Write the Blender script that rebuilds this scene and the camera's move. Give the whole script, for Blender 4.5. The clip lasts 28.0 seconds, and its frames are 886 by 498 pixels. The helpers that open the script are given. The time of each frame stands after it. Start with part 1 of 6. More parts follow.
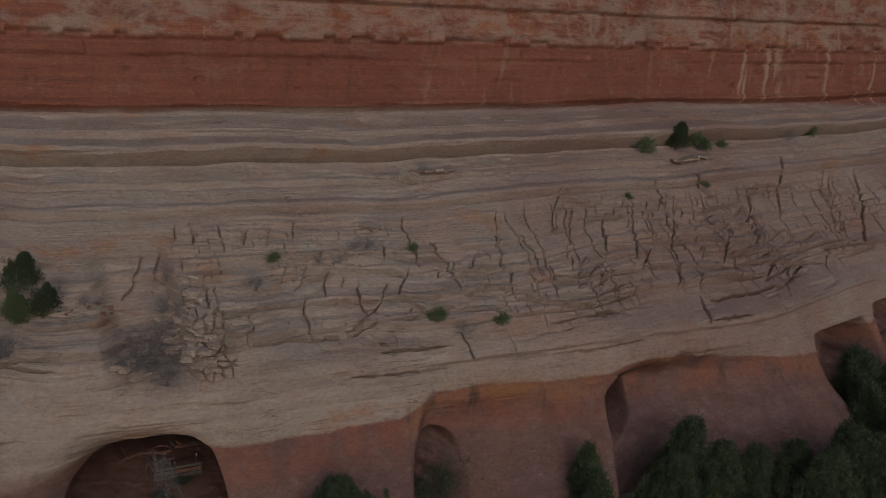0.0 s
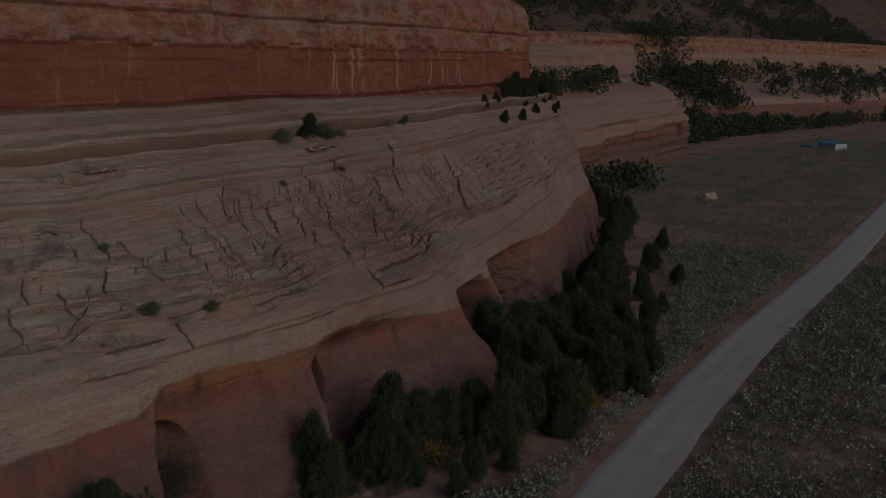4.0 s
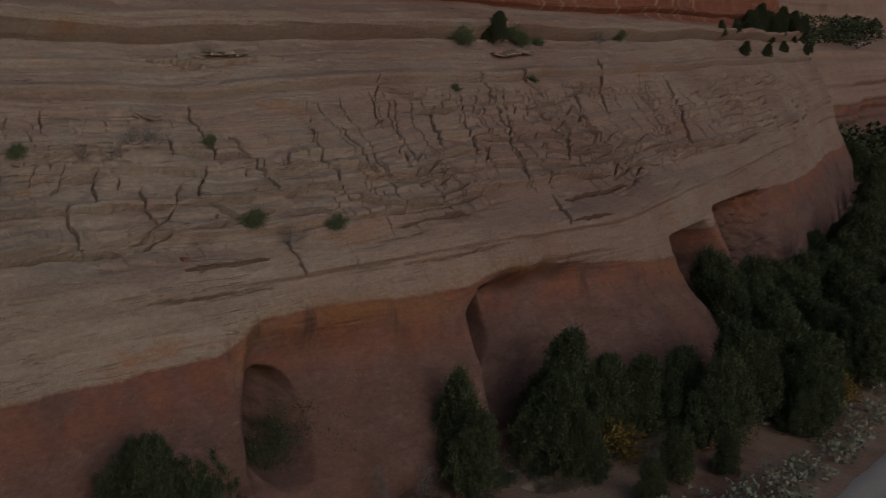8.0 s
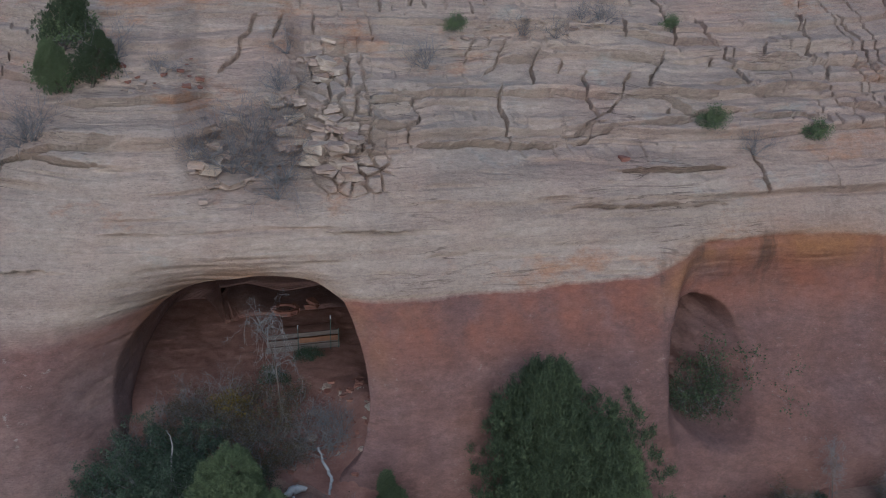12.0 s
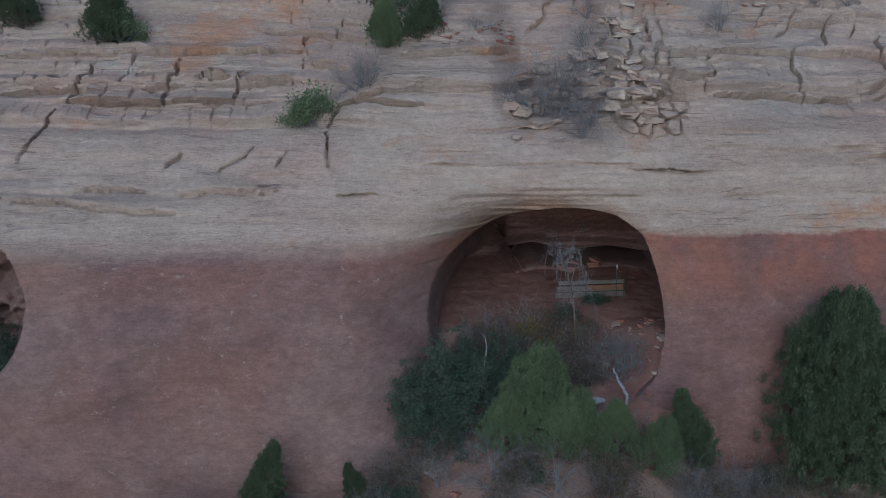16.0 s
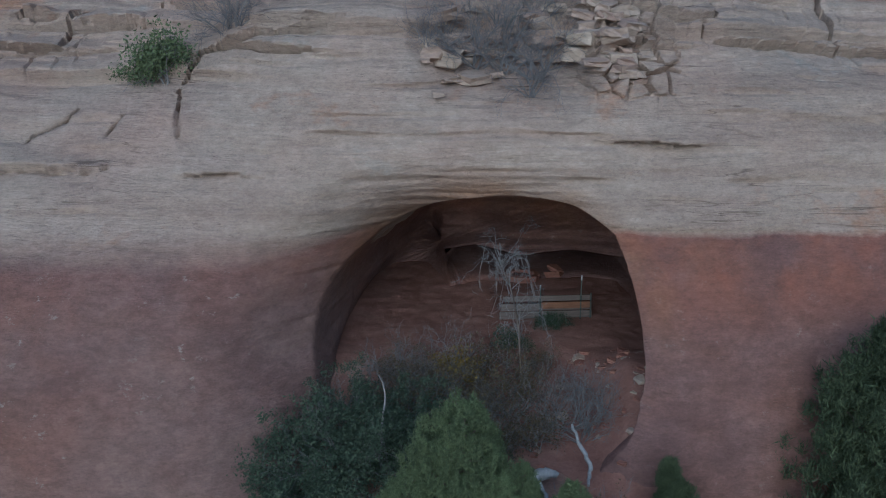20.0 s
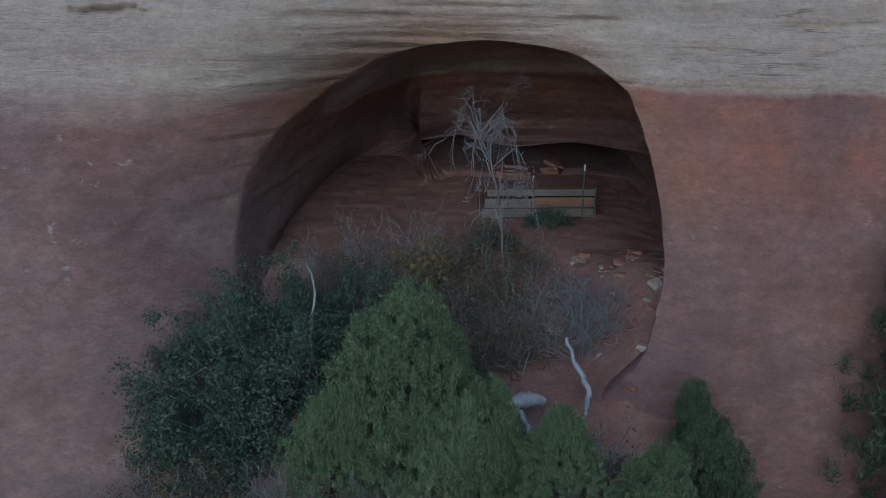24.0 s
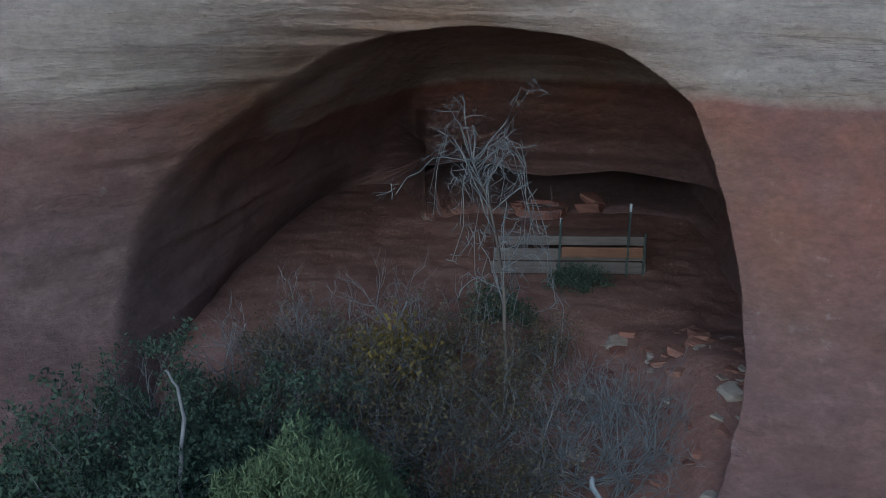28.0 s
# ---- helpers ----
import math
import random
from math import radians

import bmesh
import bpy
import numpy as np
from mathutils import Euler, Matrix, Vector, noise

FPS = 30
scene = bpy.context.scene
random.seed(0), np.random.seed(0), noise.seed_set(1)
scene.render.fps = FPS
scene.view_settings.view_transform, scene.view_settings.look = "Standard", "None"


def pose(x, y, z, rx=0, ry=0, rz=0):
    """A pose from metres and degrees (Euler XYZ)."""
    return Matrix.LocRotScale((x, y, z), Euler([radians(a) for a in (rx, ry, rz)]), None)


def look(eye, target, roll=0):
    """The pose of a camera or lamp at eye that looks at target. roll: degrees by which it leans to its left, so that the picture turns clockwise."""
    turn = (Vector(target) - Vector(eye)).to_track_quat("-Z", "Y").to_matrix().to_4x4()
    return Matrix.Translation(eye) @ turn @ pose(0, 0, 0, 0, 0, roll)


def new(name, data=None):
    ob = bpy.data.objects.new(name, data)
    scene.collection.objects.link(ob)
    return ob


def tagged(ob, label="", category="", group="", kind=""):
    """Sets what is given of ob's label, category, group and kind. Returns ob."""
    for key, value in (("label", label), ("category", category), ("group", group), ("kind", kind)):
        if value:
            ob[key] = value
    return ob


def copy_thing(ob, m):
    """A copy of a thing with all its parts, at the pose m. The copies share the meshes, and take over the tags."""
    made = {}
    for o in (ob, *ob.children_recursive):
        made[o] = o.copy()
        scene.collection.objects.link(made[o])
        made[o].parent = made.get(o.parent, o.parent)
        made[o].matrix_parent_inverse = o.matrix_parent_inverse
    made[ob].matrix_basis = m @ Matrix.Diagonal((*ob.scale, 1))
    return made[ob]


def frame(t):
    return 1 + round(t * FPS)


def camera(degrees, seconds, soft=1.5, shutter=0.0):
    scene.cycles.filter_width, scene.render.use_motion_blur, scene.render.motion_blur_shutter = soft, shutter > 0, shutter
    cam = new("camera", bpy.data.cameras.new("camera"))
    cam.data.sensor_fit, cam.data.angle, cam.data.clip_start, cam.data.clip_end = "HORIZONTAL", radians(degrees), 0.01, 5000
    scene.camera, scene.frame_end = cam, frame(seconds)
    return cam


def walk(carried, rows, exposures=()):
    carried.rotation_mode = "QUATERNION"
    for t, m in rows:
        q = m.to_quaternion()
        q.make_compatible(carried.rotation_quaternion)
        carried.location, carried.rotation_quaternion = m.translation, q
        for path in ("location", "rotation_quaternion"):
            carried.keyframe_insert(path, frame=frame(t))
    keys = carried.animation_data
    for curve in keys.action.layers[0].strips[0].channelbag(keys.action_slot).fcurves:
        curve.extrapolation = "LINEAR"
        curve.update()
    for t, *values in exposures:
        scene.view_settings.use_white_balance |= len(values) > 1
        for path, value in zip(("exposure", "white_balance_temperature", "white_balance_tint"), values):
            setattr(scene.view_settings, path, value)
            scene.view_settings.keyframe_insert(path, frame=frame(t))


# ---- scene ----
cam = camera(46.7, 28.0, soft=0.9, shutter=0.35)
PATH = [
    (0, (-10.216, -43.234, 26.48), (-9.331, -41.493, 26.048), 2.0),
    (0.5, (-11.7, -43.27, 26.427), (-10.685, -41.601, 25.998), 1.7),
    (1, (-13.027, -42.341, 25.688), (-11.832, -40.789, 25.282), 1.7),
    (1.5, (-14.385, -41.901, 25.332), (-13.066, -40.451, 24.937), 1.5),
    (2, (-16.207, -41.34, 25.244), (-14.789, -39.985, 24.855), 1.4),
    (2.5, (-17.8, -40.545, 24.916), (-16.281, -39.3, 24.536), 1.2),
    (3, (-19.425, -39.825, 24.84), (-17.846, -38.657, 24.464), 1.1),
    (3.5, (-20.658, -39.331, 24.728), (-19.055, -38.196, 24.354), 1.1),
    (5.5, (-15.793, -36.662, 24.482), (-14.19, -35.525, 24.111), 0.8),
    (6, (-14.091, -35.759, 24.205), (-12.522, -34.576, 23.831), 0.7),
    (6.5, (-13.517, -35.053, 23.56), (-12.04, -33.762, 23.172), 1.0),
    (7, (-12.303, -34.348, 22.325), (-10.895, -32.986, 21.92), 1.3),
    (7.5, (-10.041, -33.103, 20.797), (-8.668, -31.71, 20.379), 1.4),
    (8, (-8.001, -31.411, 19.184), (-6.691, -29.962, 18.754), 1.6),
    (8.5, (-6.205, -30.167, 18.293), (-5.028, -28.617, 17.831), 1.8),
    (9, (-3.874, -28.815, 17.497), (-2.831, -27.183, 16.999), 1.9),
    (9.5, (-1.547, -27.424, 16.843), (-0.591, -25.746, 16.322), 1.8),
    (10, (-0.55, -26.892, 16.838), (0.31, -25.168, 16.299), 1.9),
    (10.5, (-0.678, -27.017, 17.112), (0.038, -25.238, 16.544), 1.5),
    (11, (-1.476, -27.103, 17.185), (-0.891, -25.286, 16.587), 1.3),
    (11.5, (-3.142, -26.695, 17.417), (-2.617, -24.865, 16.804), 1.2),
    (12, (-4.412, -26.196, 17.323), (-3.88, -24.367, 16.714), 1.2),
    (12.5, (-5.177, -26.015, 16.938), (-4.636, -24.185, 16.338), 1.2),
    (13, (-6.176, -26.707, 16.45), (-5.714, -24.856, 15.85), 0.8),
    (13.5, (-7.077, -27.606, 16.516), (-6.722, -25.737, 15.9), 0.7),
    (15.5, (-7.579, -29.746, 14.496), (-7.471, -27.812, 13.997), -0.3),
    (16, (-7.264, -28.946, 14.278), (-7.149, -27.013, 13.779), -0.2),
    (16.5, (-6.759, -27.523, 13.917), (-6.633, -25.589, 13.422), -0.1),
    (17, (-5.932, -25.325, 13.399), (-5.797, -23.39, 12.913), 0.1),
    (17.5, (-5.236, -22.86, 12.693), (-5.082, -20.925, 12.209), 0.3),
    (18, (-4.982, -20.92, 12.3), (-4.828, -18.983, 11.824), 0.3),
    (18.5, (-4.896, -20.066, 12.166), (-4.736, -18.13, 11.694), 0.3),
    (19, (-4.776, -19.896, 12.098), (-4.612, -17.96, 11.622), 0.3),
    (19.5, (-4.747, -19.984, 12.044), (-4.574, -18.048, 11.571), 0.4),
    (20, (-4.797, -20.212, 11.974), (-4.643, -18.279, 11.484), 0.5),
    (20.5, (-5.056, -20.401, 12.088), (-4.935, -18.468, 11.586), 0.4),
    (22.5, (-4.454, -18.274, 10.947), (-4.324, -16.355, 10.399), 0.8),
    (23, (-3.984, -16.737, 10.364), (-3.838, -14.819, 9.818), 0.9),
    (23.5, (-3.754, -16.05, 9.731), (-3.593, -14.138, 9.166), 1.2),
    (24, (-3.602, -15.689, 9.291), (-3.463, -13.781, 8.707), 1.3),
    (24.5, (-3.273, -14.445, 9.125), (-3.18, -12.533, 8.546), 1.1),
    (25, (-2.989, -12.927, 9.025), (-2.933, -11.011, 8.455), 1.0),
    (25.5, (-2.854, -12.361, 8.939), (-2.816, -10.443, 8.374), 1.0),
    (26, (-2.815, -12.418, 8.888), (-2.777, -10.501, 8.318), 1.1),
    (26.5, (-2.643, -11.968, 8.82), (-2.603, -10.05, 8.255), 1.1),
    (27, (-2.406, -10.921, 8.698), (-2.362, -9.001, 8.14), 1.3),
    (27.5, (-2.273, -10.293, 8.549), (-2.241, -8.371, 7.997), 1.3),
    (28, (-2.213, -10.178, 8.415), (-2.188, -8.257, 7.861), 1.3),
]
EXPO = [(t, e - 0.12, k, g) for t, e, k, g in [(0.0, -0.9, 5550, 8), (1.0, -1.1, 5650, 8), (2.0, -1.33, 5640, 8), (3.0, -1.7, 5640, 8), (6.0, -1.76, 6050, 8), (7.0, -1.47, 6050, 8), (8.0, -1.36, 5950, 8), (9.0, -0.75, 5620, 8), (10.0, -0.45, 5320, 7), (11.0, -0.03, 4950, 6), (13.0, 0.1, 4550, 3), (17.0, 0.03, 4430, 0), (20.0, 0.04, 4360, -1), (24.0, -0.02, 4260, -4), (28.0, -0.02, 4200, -5)]]
walk(cam, [(t, look(eye, target, roll)) for t, eye, target, roll in PATH], EXPO)

# ---------------------------------------------------------------- light
SUN_UP = 23.0
world = bpy.data.worlds.new("world")
scene.world = world
world.use_nodes = True
wn = world.node_tree
sky = wn.nodes.new("ShaderNodeTexSky")
sky.sky_type, sky.sun_disc = "NISHITA", False
sky.sun_elevation, sky.sun_rotation = radians(SUN_UP), radians(-168)
sky.air_density, sky.dust_density, sky.ozone_density = 1.0, 3.0, 1.0
wn.links.new(sky.outputs[0], wn.nodes["Background"].inputs[0])
wn.nodes["Background"].inputs[1].default_value = 0.1
sun = new("sun", bpy.data.lights.new("sun", "SUN"))
sun.data.energy, sun.data.angle, sun.data.color = 1.35, radians(60), (1.0, 0.96, 0.9)
sun.matrix_world = look((-9.5, -45, 19.5), (0, 0, 0))


# ---------------------------------------------------------------- noise on arrays
def hash3(i, j, k, seed):
    h = (i.astype(np.int64) * 374761393 + j.astype(np.int64) * 668265263 + k.astype(np.int64) * 2147483647 + seed * 1274126177) & 0xFFFFFFFF
    h = ((h ^ (h >> 13)) * 1274126177) & 0xFFFFFFFF
    return ((h ^ (h >> 16)) & 0xFFFFFF) / float(0xFFFFFF)


def vnoise(x, y, z=0.0, seed=0):
    """Smooth value noise, -1 to 1."""
    flat = np.isscalar(z) and z == 0
    x, y = np.broadcast_arrays(np.asarray(x, float), y)
    if flat:
        i, j = np.floor(x), np.floor(y)
        fx, fy = x - i, y - j
        fx, fy = fx * fx * (3 - 2 * fx), fy * fy * (3 - 2 * fy)
        n00, n10, n01, n11 = (hash3(i + a, j + b, np.zeros(1), seed) for a, b in ((0, 0), (1, 0), (0, 1), (1, 1)))
        low = n00 + fx * (n10 - n00)
        return (low + fy * (n01 + fx * (n11 - n01) - low)) * 2 - 1
    x, y, z = np.broadcast_arrays(x, y, z)
    i, j, k = np.floor(x), np.floor(y), np.floor(z)
    fx, fy, fz = x - i, y - j, z - k
    fx, fy, fz = (f * f * (3 - 2 * f) for f in (fx, fy, fz))
    out = 0
    for a in (0, 1):
        for b in (0, 1):
            for c in (0, 1):
                w = (fx if a else 1 - fx) * (fy if b else 1 - fy) * (fz if c else 1 - fz)
                out = out + w * hash3(i + a, j + b, k + c, seed)
    return out * 2 - 1


def fbm(x, y, z=0.0, octaves=4, seed=0):
    out, amp = 0, 1.0
    for o in range(octaves):
        out = out + amp * vnoise(np.asarray(x) * 2**o, np.asarray(y) * 2**o, z * 2**o, seed + o)
        amp *= 0.5
    return out


def cells(x, y, seed=0, jitter=0.8):
    """Distance to the nearest border between jittered cells, and the nearest cell's own random number."""
    i, j = np.floor(x), np.floor(y)
    f1 = np.full(x.shape, 9.0)
    f2 = np.full(x.shape, 9.0)
    who = np.zeros(x.shape)
    zero = np.zeros(x.shape)
    for a in (-1, 0, 1):
        for b in (-1, 0, 1):
            px = i + a + 0.5 + jitter * (hash3(i + a, j + b, zero, seed) - 0.5)
            py = j + b + 0.5 + jitter * (hash3(i + a, j + b, zero, seed + 7) - 0.5)
            d = np.hypot(px - x, py - y)
            near = d < f1
            f2 = np.where(near, f1, np.minimum(f2, d))
            who = np.where(near, hash3(i + a, j + b, zero, seed + 13), who)
            f1 = np.where(near, d, f1)
    return f2 - f1, who


def step(a, b, x):
    t = np.clip((np.asarray(x, float) - a) / (b - a), 0, 1)
    return t * t * (3 - 2 * t)


def curve(points):
    xs, ys = zip(*points)
    return lambda x: np.interp(x, xs, ys)


# ---------------------------------------------------------------- materials
def material(name, rough=0.9):
    m = bpy.data.materials.new(name)
    m.use_nodes = True
    n = m.node_tree
    b = n.nodes["Principled BSDF"]
    b.inputs["Roughness"].default_value = rough
    b.inputs["Specular IOR Level"].default_value = 0.25
    return m, n, b


def node(n, kind, **values):
    q = n.nodes.new(kind)
    for key, v in values.items():
        q.inputs[key.replace("_", " ")].default_value = v
    return q


def ramp(n, source, stops):
    r = n.nodes.new("ShaderNodeValToRGB")
    while len(r.color_ramp.elements) < len(stops):
        r.color_ramp.elements.new(0.5)
    for e, (p, c) in zip(r.color_ramp.elements, stops):
        e.position, e.color = p, (*c, 1) if len(c) == 3 else c
    n.links.new(source, r.inputs[0])
    return r.outputs[0]


def mixed(n, factor, a, b, kind="MIX"):
    q = n.nodes.new("ShaderNodeMix")
    q.data_type, q.blend_type = "RGBA", kind
    for i, v in ((0, factor), (6, a), (7, b)):
        if isinstance(v, (int, float)):
            q.inputs[i].default_value = v
        elif isinstance(v, tuple):
            q.inputs[i].default_value = (*v, 1)
        else:
            n.links.new(v, q.inputs[i])
    return q.outputs[2]


def calc(n, op, a, b=0.0, clamp=False):
    q = n.nodes.new("ShaderNodeMath")
    q.operation, q.use_clamp = op, clamp
    for i, v in ((0, a), (1, b)):
        if isinstance(v, (int, float)):
            q.inputs[i].default_value = v
        else:
            n.links.new(v, q.inputs[i])
    return q.outputs[0]


def place_of(n, scale=(1, 1, 1)):
    g = n.nodes.new("ShaderNodeNewGeometry")
    m = n.nodes.new("ShaderNodeMapping")
    m.inputs["Scale"].default_value = scale
    n.links.new(g.outputs["Position"], m.inputs[0])
    return m.outputs[0]


def noisy(n, scale, detail=5, rough=0.6, stretch=(1, 1, 1), distort=0.0):
    q = node(n, "ShaderNodeTexNoise", Scale=scale, Detail=detail, Roughness=rough, Distortion=distort)
    n.links.new(place_of(n, stretch), q.inputs["Vector"])
    return q.outputs["Fac"]


def bumped(n, b, height, strength=0.5, distance=0.05):
    q = node(n, "ShaderNodeBump", Strength=strength, Distance=distance)
    n.links.new(height, q.inputs["Height"])
    n.links.new(q.outputs[0], b.inputs["Normal"])


def rock_material(name, high_foot):
    """Layered sandstone: red below a nearly level contact, pale buff above it, and red again high up."""
    m, n, b = material(name, 0.92)
    g = n.nodes.new("ShaderNodeNewGeometry")
    sep = n.nodes.new("ShaderNodeSeparateXYZ")
    n.links.new(g.outputs["Position"], sep.inputs[0])
    rosy = 0.2 if high_foot < 25 else 0.6
    x, y, z = sep.outputs[0], sep.outputs[1], sep.outputs[2]
    big = noisy(n, 0.09, 3)
    mid = noisy(n, 0.55, 6, 0.65)
    fine = noisy(n, 5.0, 7, 0.68, (0.75, 0.75, 1.4))
    grain = noisy(n, 40.0, 3, 0.7)
    layers = noisy(n, 1.0, 4, 0.55, (0.05, 0.05, 1.6), 0.5)
    thin = noisy(n, 1.0, 7, 0.72, (0.9, 0.9, 9.0), 0.5)
    streaks = noisy(n, 1.0, 5, 0.65, (1.6, 1.6, 0.09), 0.5)
    blot = noisy(n, 0.22, 5, 0.6)
    pale = ramp(n, layers, [(0.25, (0.36, 0.262, 0.20)), (0.42, (0.425, 0.315, 0.24)), (0.58, (0.475, 0.362, 0.28)), (0.78, (0.40, 0.282, 0.218))])
    pale = mixed(n, ramp(n, blot, [(0.42, (0, 0, 0)), (0.68, (0.75, 0.75, 0.75))]), pale, (0.425, 0.28, 0.212))
    slab = n.nodes.new("ShaderNodeTexVoronoi")
    slab.inputs["Scale"].default_value = 1.0
    n.links.new(place_of(n, (0.55, 0.55, 1.3)), slab.inputs["Vector"])
    tone = n.nodes.new("ShaderNodeRGBToBW")
    n.links.new(slab.outputs["Color"], tone.inputs[0])
    pale = mixed(n, 0.2, pale, ramp(n, tone.outputs[0], [(0.2, (0.36, 0.36, 0.37)), (0.8, (0.66, 0.65, 0.63))]), "OVERLAY")
    pale = mixed(n, ramp(n, noisy(n, 0.16, 6, 0.7, (1, 1, 2.2)), [(0.57, (0, 0, 0)), (0.66, (0.65, 0.65, 0.65))]), pale, (0.45, 0.21, 0.10))
    pale = mixed(n, ramp(n, noisy(n, 0.4, 6, 0.7, (1, 1, 2.0)), [(0.60, (0, 0, 0)), (0.70, (0.6, 0.6, 0.6))]), pale, (0.43, 0.39, 0.33))
    low = ramp(n, mid, [(0.25, (0.15, 0.082, 0.068)), (0.5, (0.205, 0.116, 0.097)), (0.75, (0.265, 0.16, 0.135))])
    low = mixed(n, ramp(n, blot, [(0.45, (0, 0, 0)), (0.7, (0.6, 0.6, 0.6))]), low, (0.275, 0.13, 0.085))
    low = mixed(n, ramp(n, noisy(n, 0.8, 8, 0.75), [(0.60, (0, 0, 0)), (0.68, (0.5, 0.5, 0.5))]), low, (0.33, 0.19, 0.14))
    west = calc(n, "MULTIPLY", calc(n, "SUBTRACT", -3.0, x), 0.25, True)
    flecks = calc(n, "MULTIPLY", ramp(n, noisy(n, 3.2, 7, 0.75, (1, 1, 1.4)), [(0.60, (0, 0, 0)), (0.66, (1, 1, 1))]), ramp(n, noisy(n, 0.45, 3), [(0.42, (0.08, 0.08, 0.08)), (0.58, (0.9, 0.9, 0.9))]))
    low = mixed(n, calc(n, "MULTIPLY", flecks, calc(n, "ADD", calc(n, "MULTIPLY", west, 0.6), 0.4)), low, (0.42, 0.34, 0.29))
    # paler red in patches westward: lighter rock, plus haze put into the colour
    low = mixed(n, calc(n, "MULTIPLY", west, ramp(n, noisy(n, 0.3, 5, 0.65), [(0.40, (0.1, 0.1, 0.1)), (0.62, (0.6, 0.6, 0.6))])), low, (0.29, 0.195, 0.16))
    low = mixed(n, 0.4, low, ramp(n, noisy(n, 1.4, 7, 0.72, (0.7, 0.7, 1.5), 0.4), [(0.3, (0.24, 0.24, 0.25)), (0.52, (0.44, 0.44, 0.44)), (0.72, (0.68, 0.67, 0.66))]), "OVERLAY")
    # brighter orange just under the contact
    glow_band = calc(n, "MULTIPLY", calc(n, "MULTIPLY", calc(n, "SUBTRACT", z, 4.9), 0.8, True), calc(n, "SUBTRACT", 1.0, calc(n, "MULTIPLY", west, 0.75)))
    low = mixed(n, calc(n, "MULTIPLY", glow_band, ramp(n, noisy(n, 0.5, 5), [(0.38, (0.1, 0.1, 0.1)), (0.6, (0.75, 0.75, 0.75))])), low, (0.32, 0.122, 0.07))
    high = ramp(n, noisy(n, 1.0, 6, 0.65, (0.05, 0.05, 3.2), 0.4), [(0.22, (0.20, 0.07, 0.044)), (0.5, (0.34, 0.115, 0.062)), (0.78, (0.45, 0.195, 0.105))])
    high = mixed(n, ramp(n, noisy(n, 0.12, 6, 0.65, (1, 1, 1.6)), [(0.45, (0, 0, 0)), (0.6, (0.5, 0.5, 0.5))]), high, (0.16, 0.052, 0.034))
    high = mixed(n, ramp(n, noisy(n, 0.3, 7, 0.7, (1, 1, 1.8)), [(0.54, (0, 0, 0)), (0.66, (0.7, 0.7, 0.7))]), high, (0.40, 0.25, 0.16))
    high = mixed(n, ramp(n, calc(n, "MULTIPLY", streaks, calc(n, "ADD", big, 0.45)), [(0.60, (0, 0, 0)), (0.70, (0.6, 0.6, 0.6))]), high, (0.46, 0.33, 0.21))
    # smooth dark red at the wall's foot, mottled and paler above a level seam
    above = calc(n, "MULTIPLY", calc(n, "ADD", calc(n, "SUBTRACT", z, 24.9), calc(n, "MULTIPLY", calc(n, "SUBTRACT", mid, 0.5), 1.6)), 2.5, True)
    mottle = mixed(n, ramp(n, noisy(n, 0.34, 8, 0.72, (1, 1, 1.9), 0.4), [(0.43, (0, 0, 0)), (0.58, (0.85, 0.85, 0.85))]), high, (0.43, 0.275, 0.20))
    mottle = mixed(n, ramp(n, noisy(n, 0.22, 6, 0.7, (1, 1, 2.4)), [(0.55, (0, 0, 0)), (0.66, (0.7, 0.7, 0.7))]), mottle, (0.40, 0.15, 0.06))
    base_red = mixed(n, 0.6, high, (0.27, 0.088, 0.052))
    lean = n.nodes.new("ShaderNodeCombineXYZ")
    n.links.new(calc(n, "SUBTRACT", x, calc(n, "MULTIPLY", z, 0.4)), lean.inputs[0])
    n.links.new(calc(n, "MULTIPLY", z, 0.1), lean.inputs[2])
    runs = node(n, "ShaderNodeTexNoise", Scale=1.1, Detail=3, Roughness=0.5, Distortion=0.15)
    n.links.new(lean.outputs[0], runs.inputs["Vector"])
    zone = ramp(n, calc(n, "MULTIPLY", calc(n, "ADD", x, 25.0), 0.008, True), [((cx + 25) / 125, (v,) * 3) for cx, v in ((18, 0.0), (24, 0.35), (30, 0.35), (34, 0.0), (42, 0.1), (48, 0.9), (66, 1.0), (96, 0.8), (99, 0.2))])
    base_red = mixed(n, calc(n, "MULTIPLY", zone, ramp(n, runs.outputs["Fac"], [(0.58, (0, 0, 0)), (0.66, (0.7, 0.7, 0.7))])), base_red, (0.52, 0.37, 0.22))
    high = mixed(n, above, base_red, mottle)
    # contact heights, wavering
    wob = calc(n, "MULTIPLY", calc(n, "SUBTRACT", noisy(n, 0.35, 4), 0.5), 0.45)
    east = calc(n, "MULTIPLY", calc(n, "SUBTRACT", x, 13.0), 0.06, True)
    pale = mixed(n, calc(n, "MULTIPLY", east, ramp(n, noisy(n, 0.13, 4), [(0.35, (rosy, rosy, rosy)), (0.65, (0.75, 0.75, 0.75))])), pale, (0.325, 0.19, 0.145))
    fray = calc(n, "MULTIPLY", calc(n, "SUBTRACT", fine, 0.5), 0.1)
    dip = calc(n, "MULTIPLY", calc(n, "MAXIMUM", calc(n, "MINIMUM", calc(n, "SUBTRACT", x, 44.0), 110.0), 0.0), -0.018)
    h = calc(n, "SUBTRACT", calc(n, "ADD", calc(n, "ADD", z, wob), fray), dip)
    upper = calc(n, "MULTIPLY", calc(n, "SUBTRACT", h, high_foot), 2.0, True)
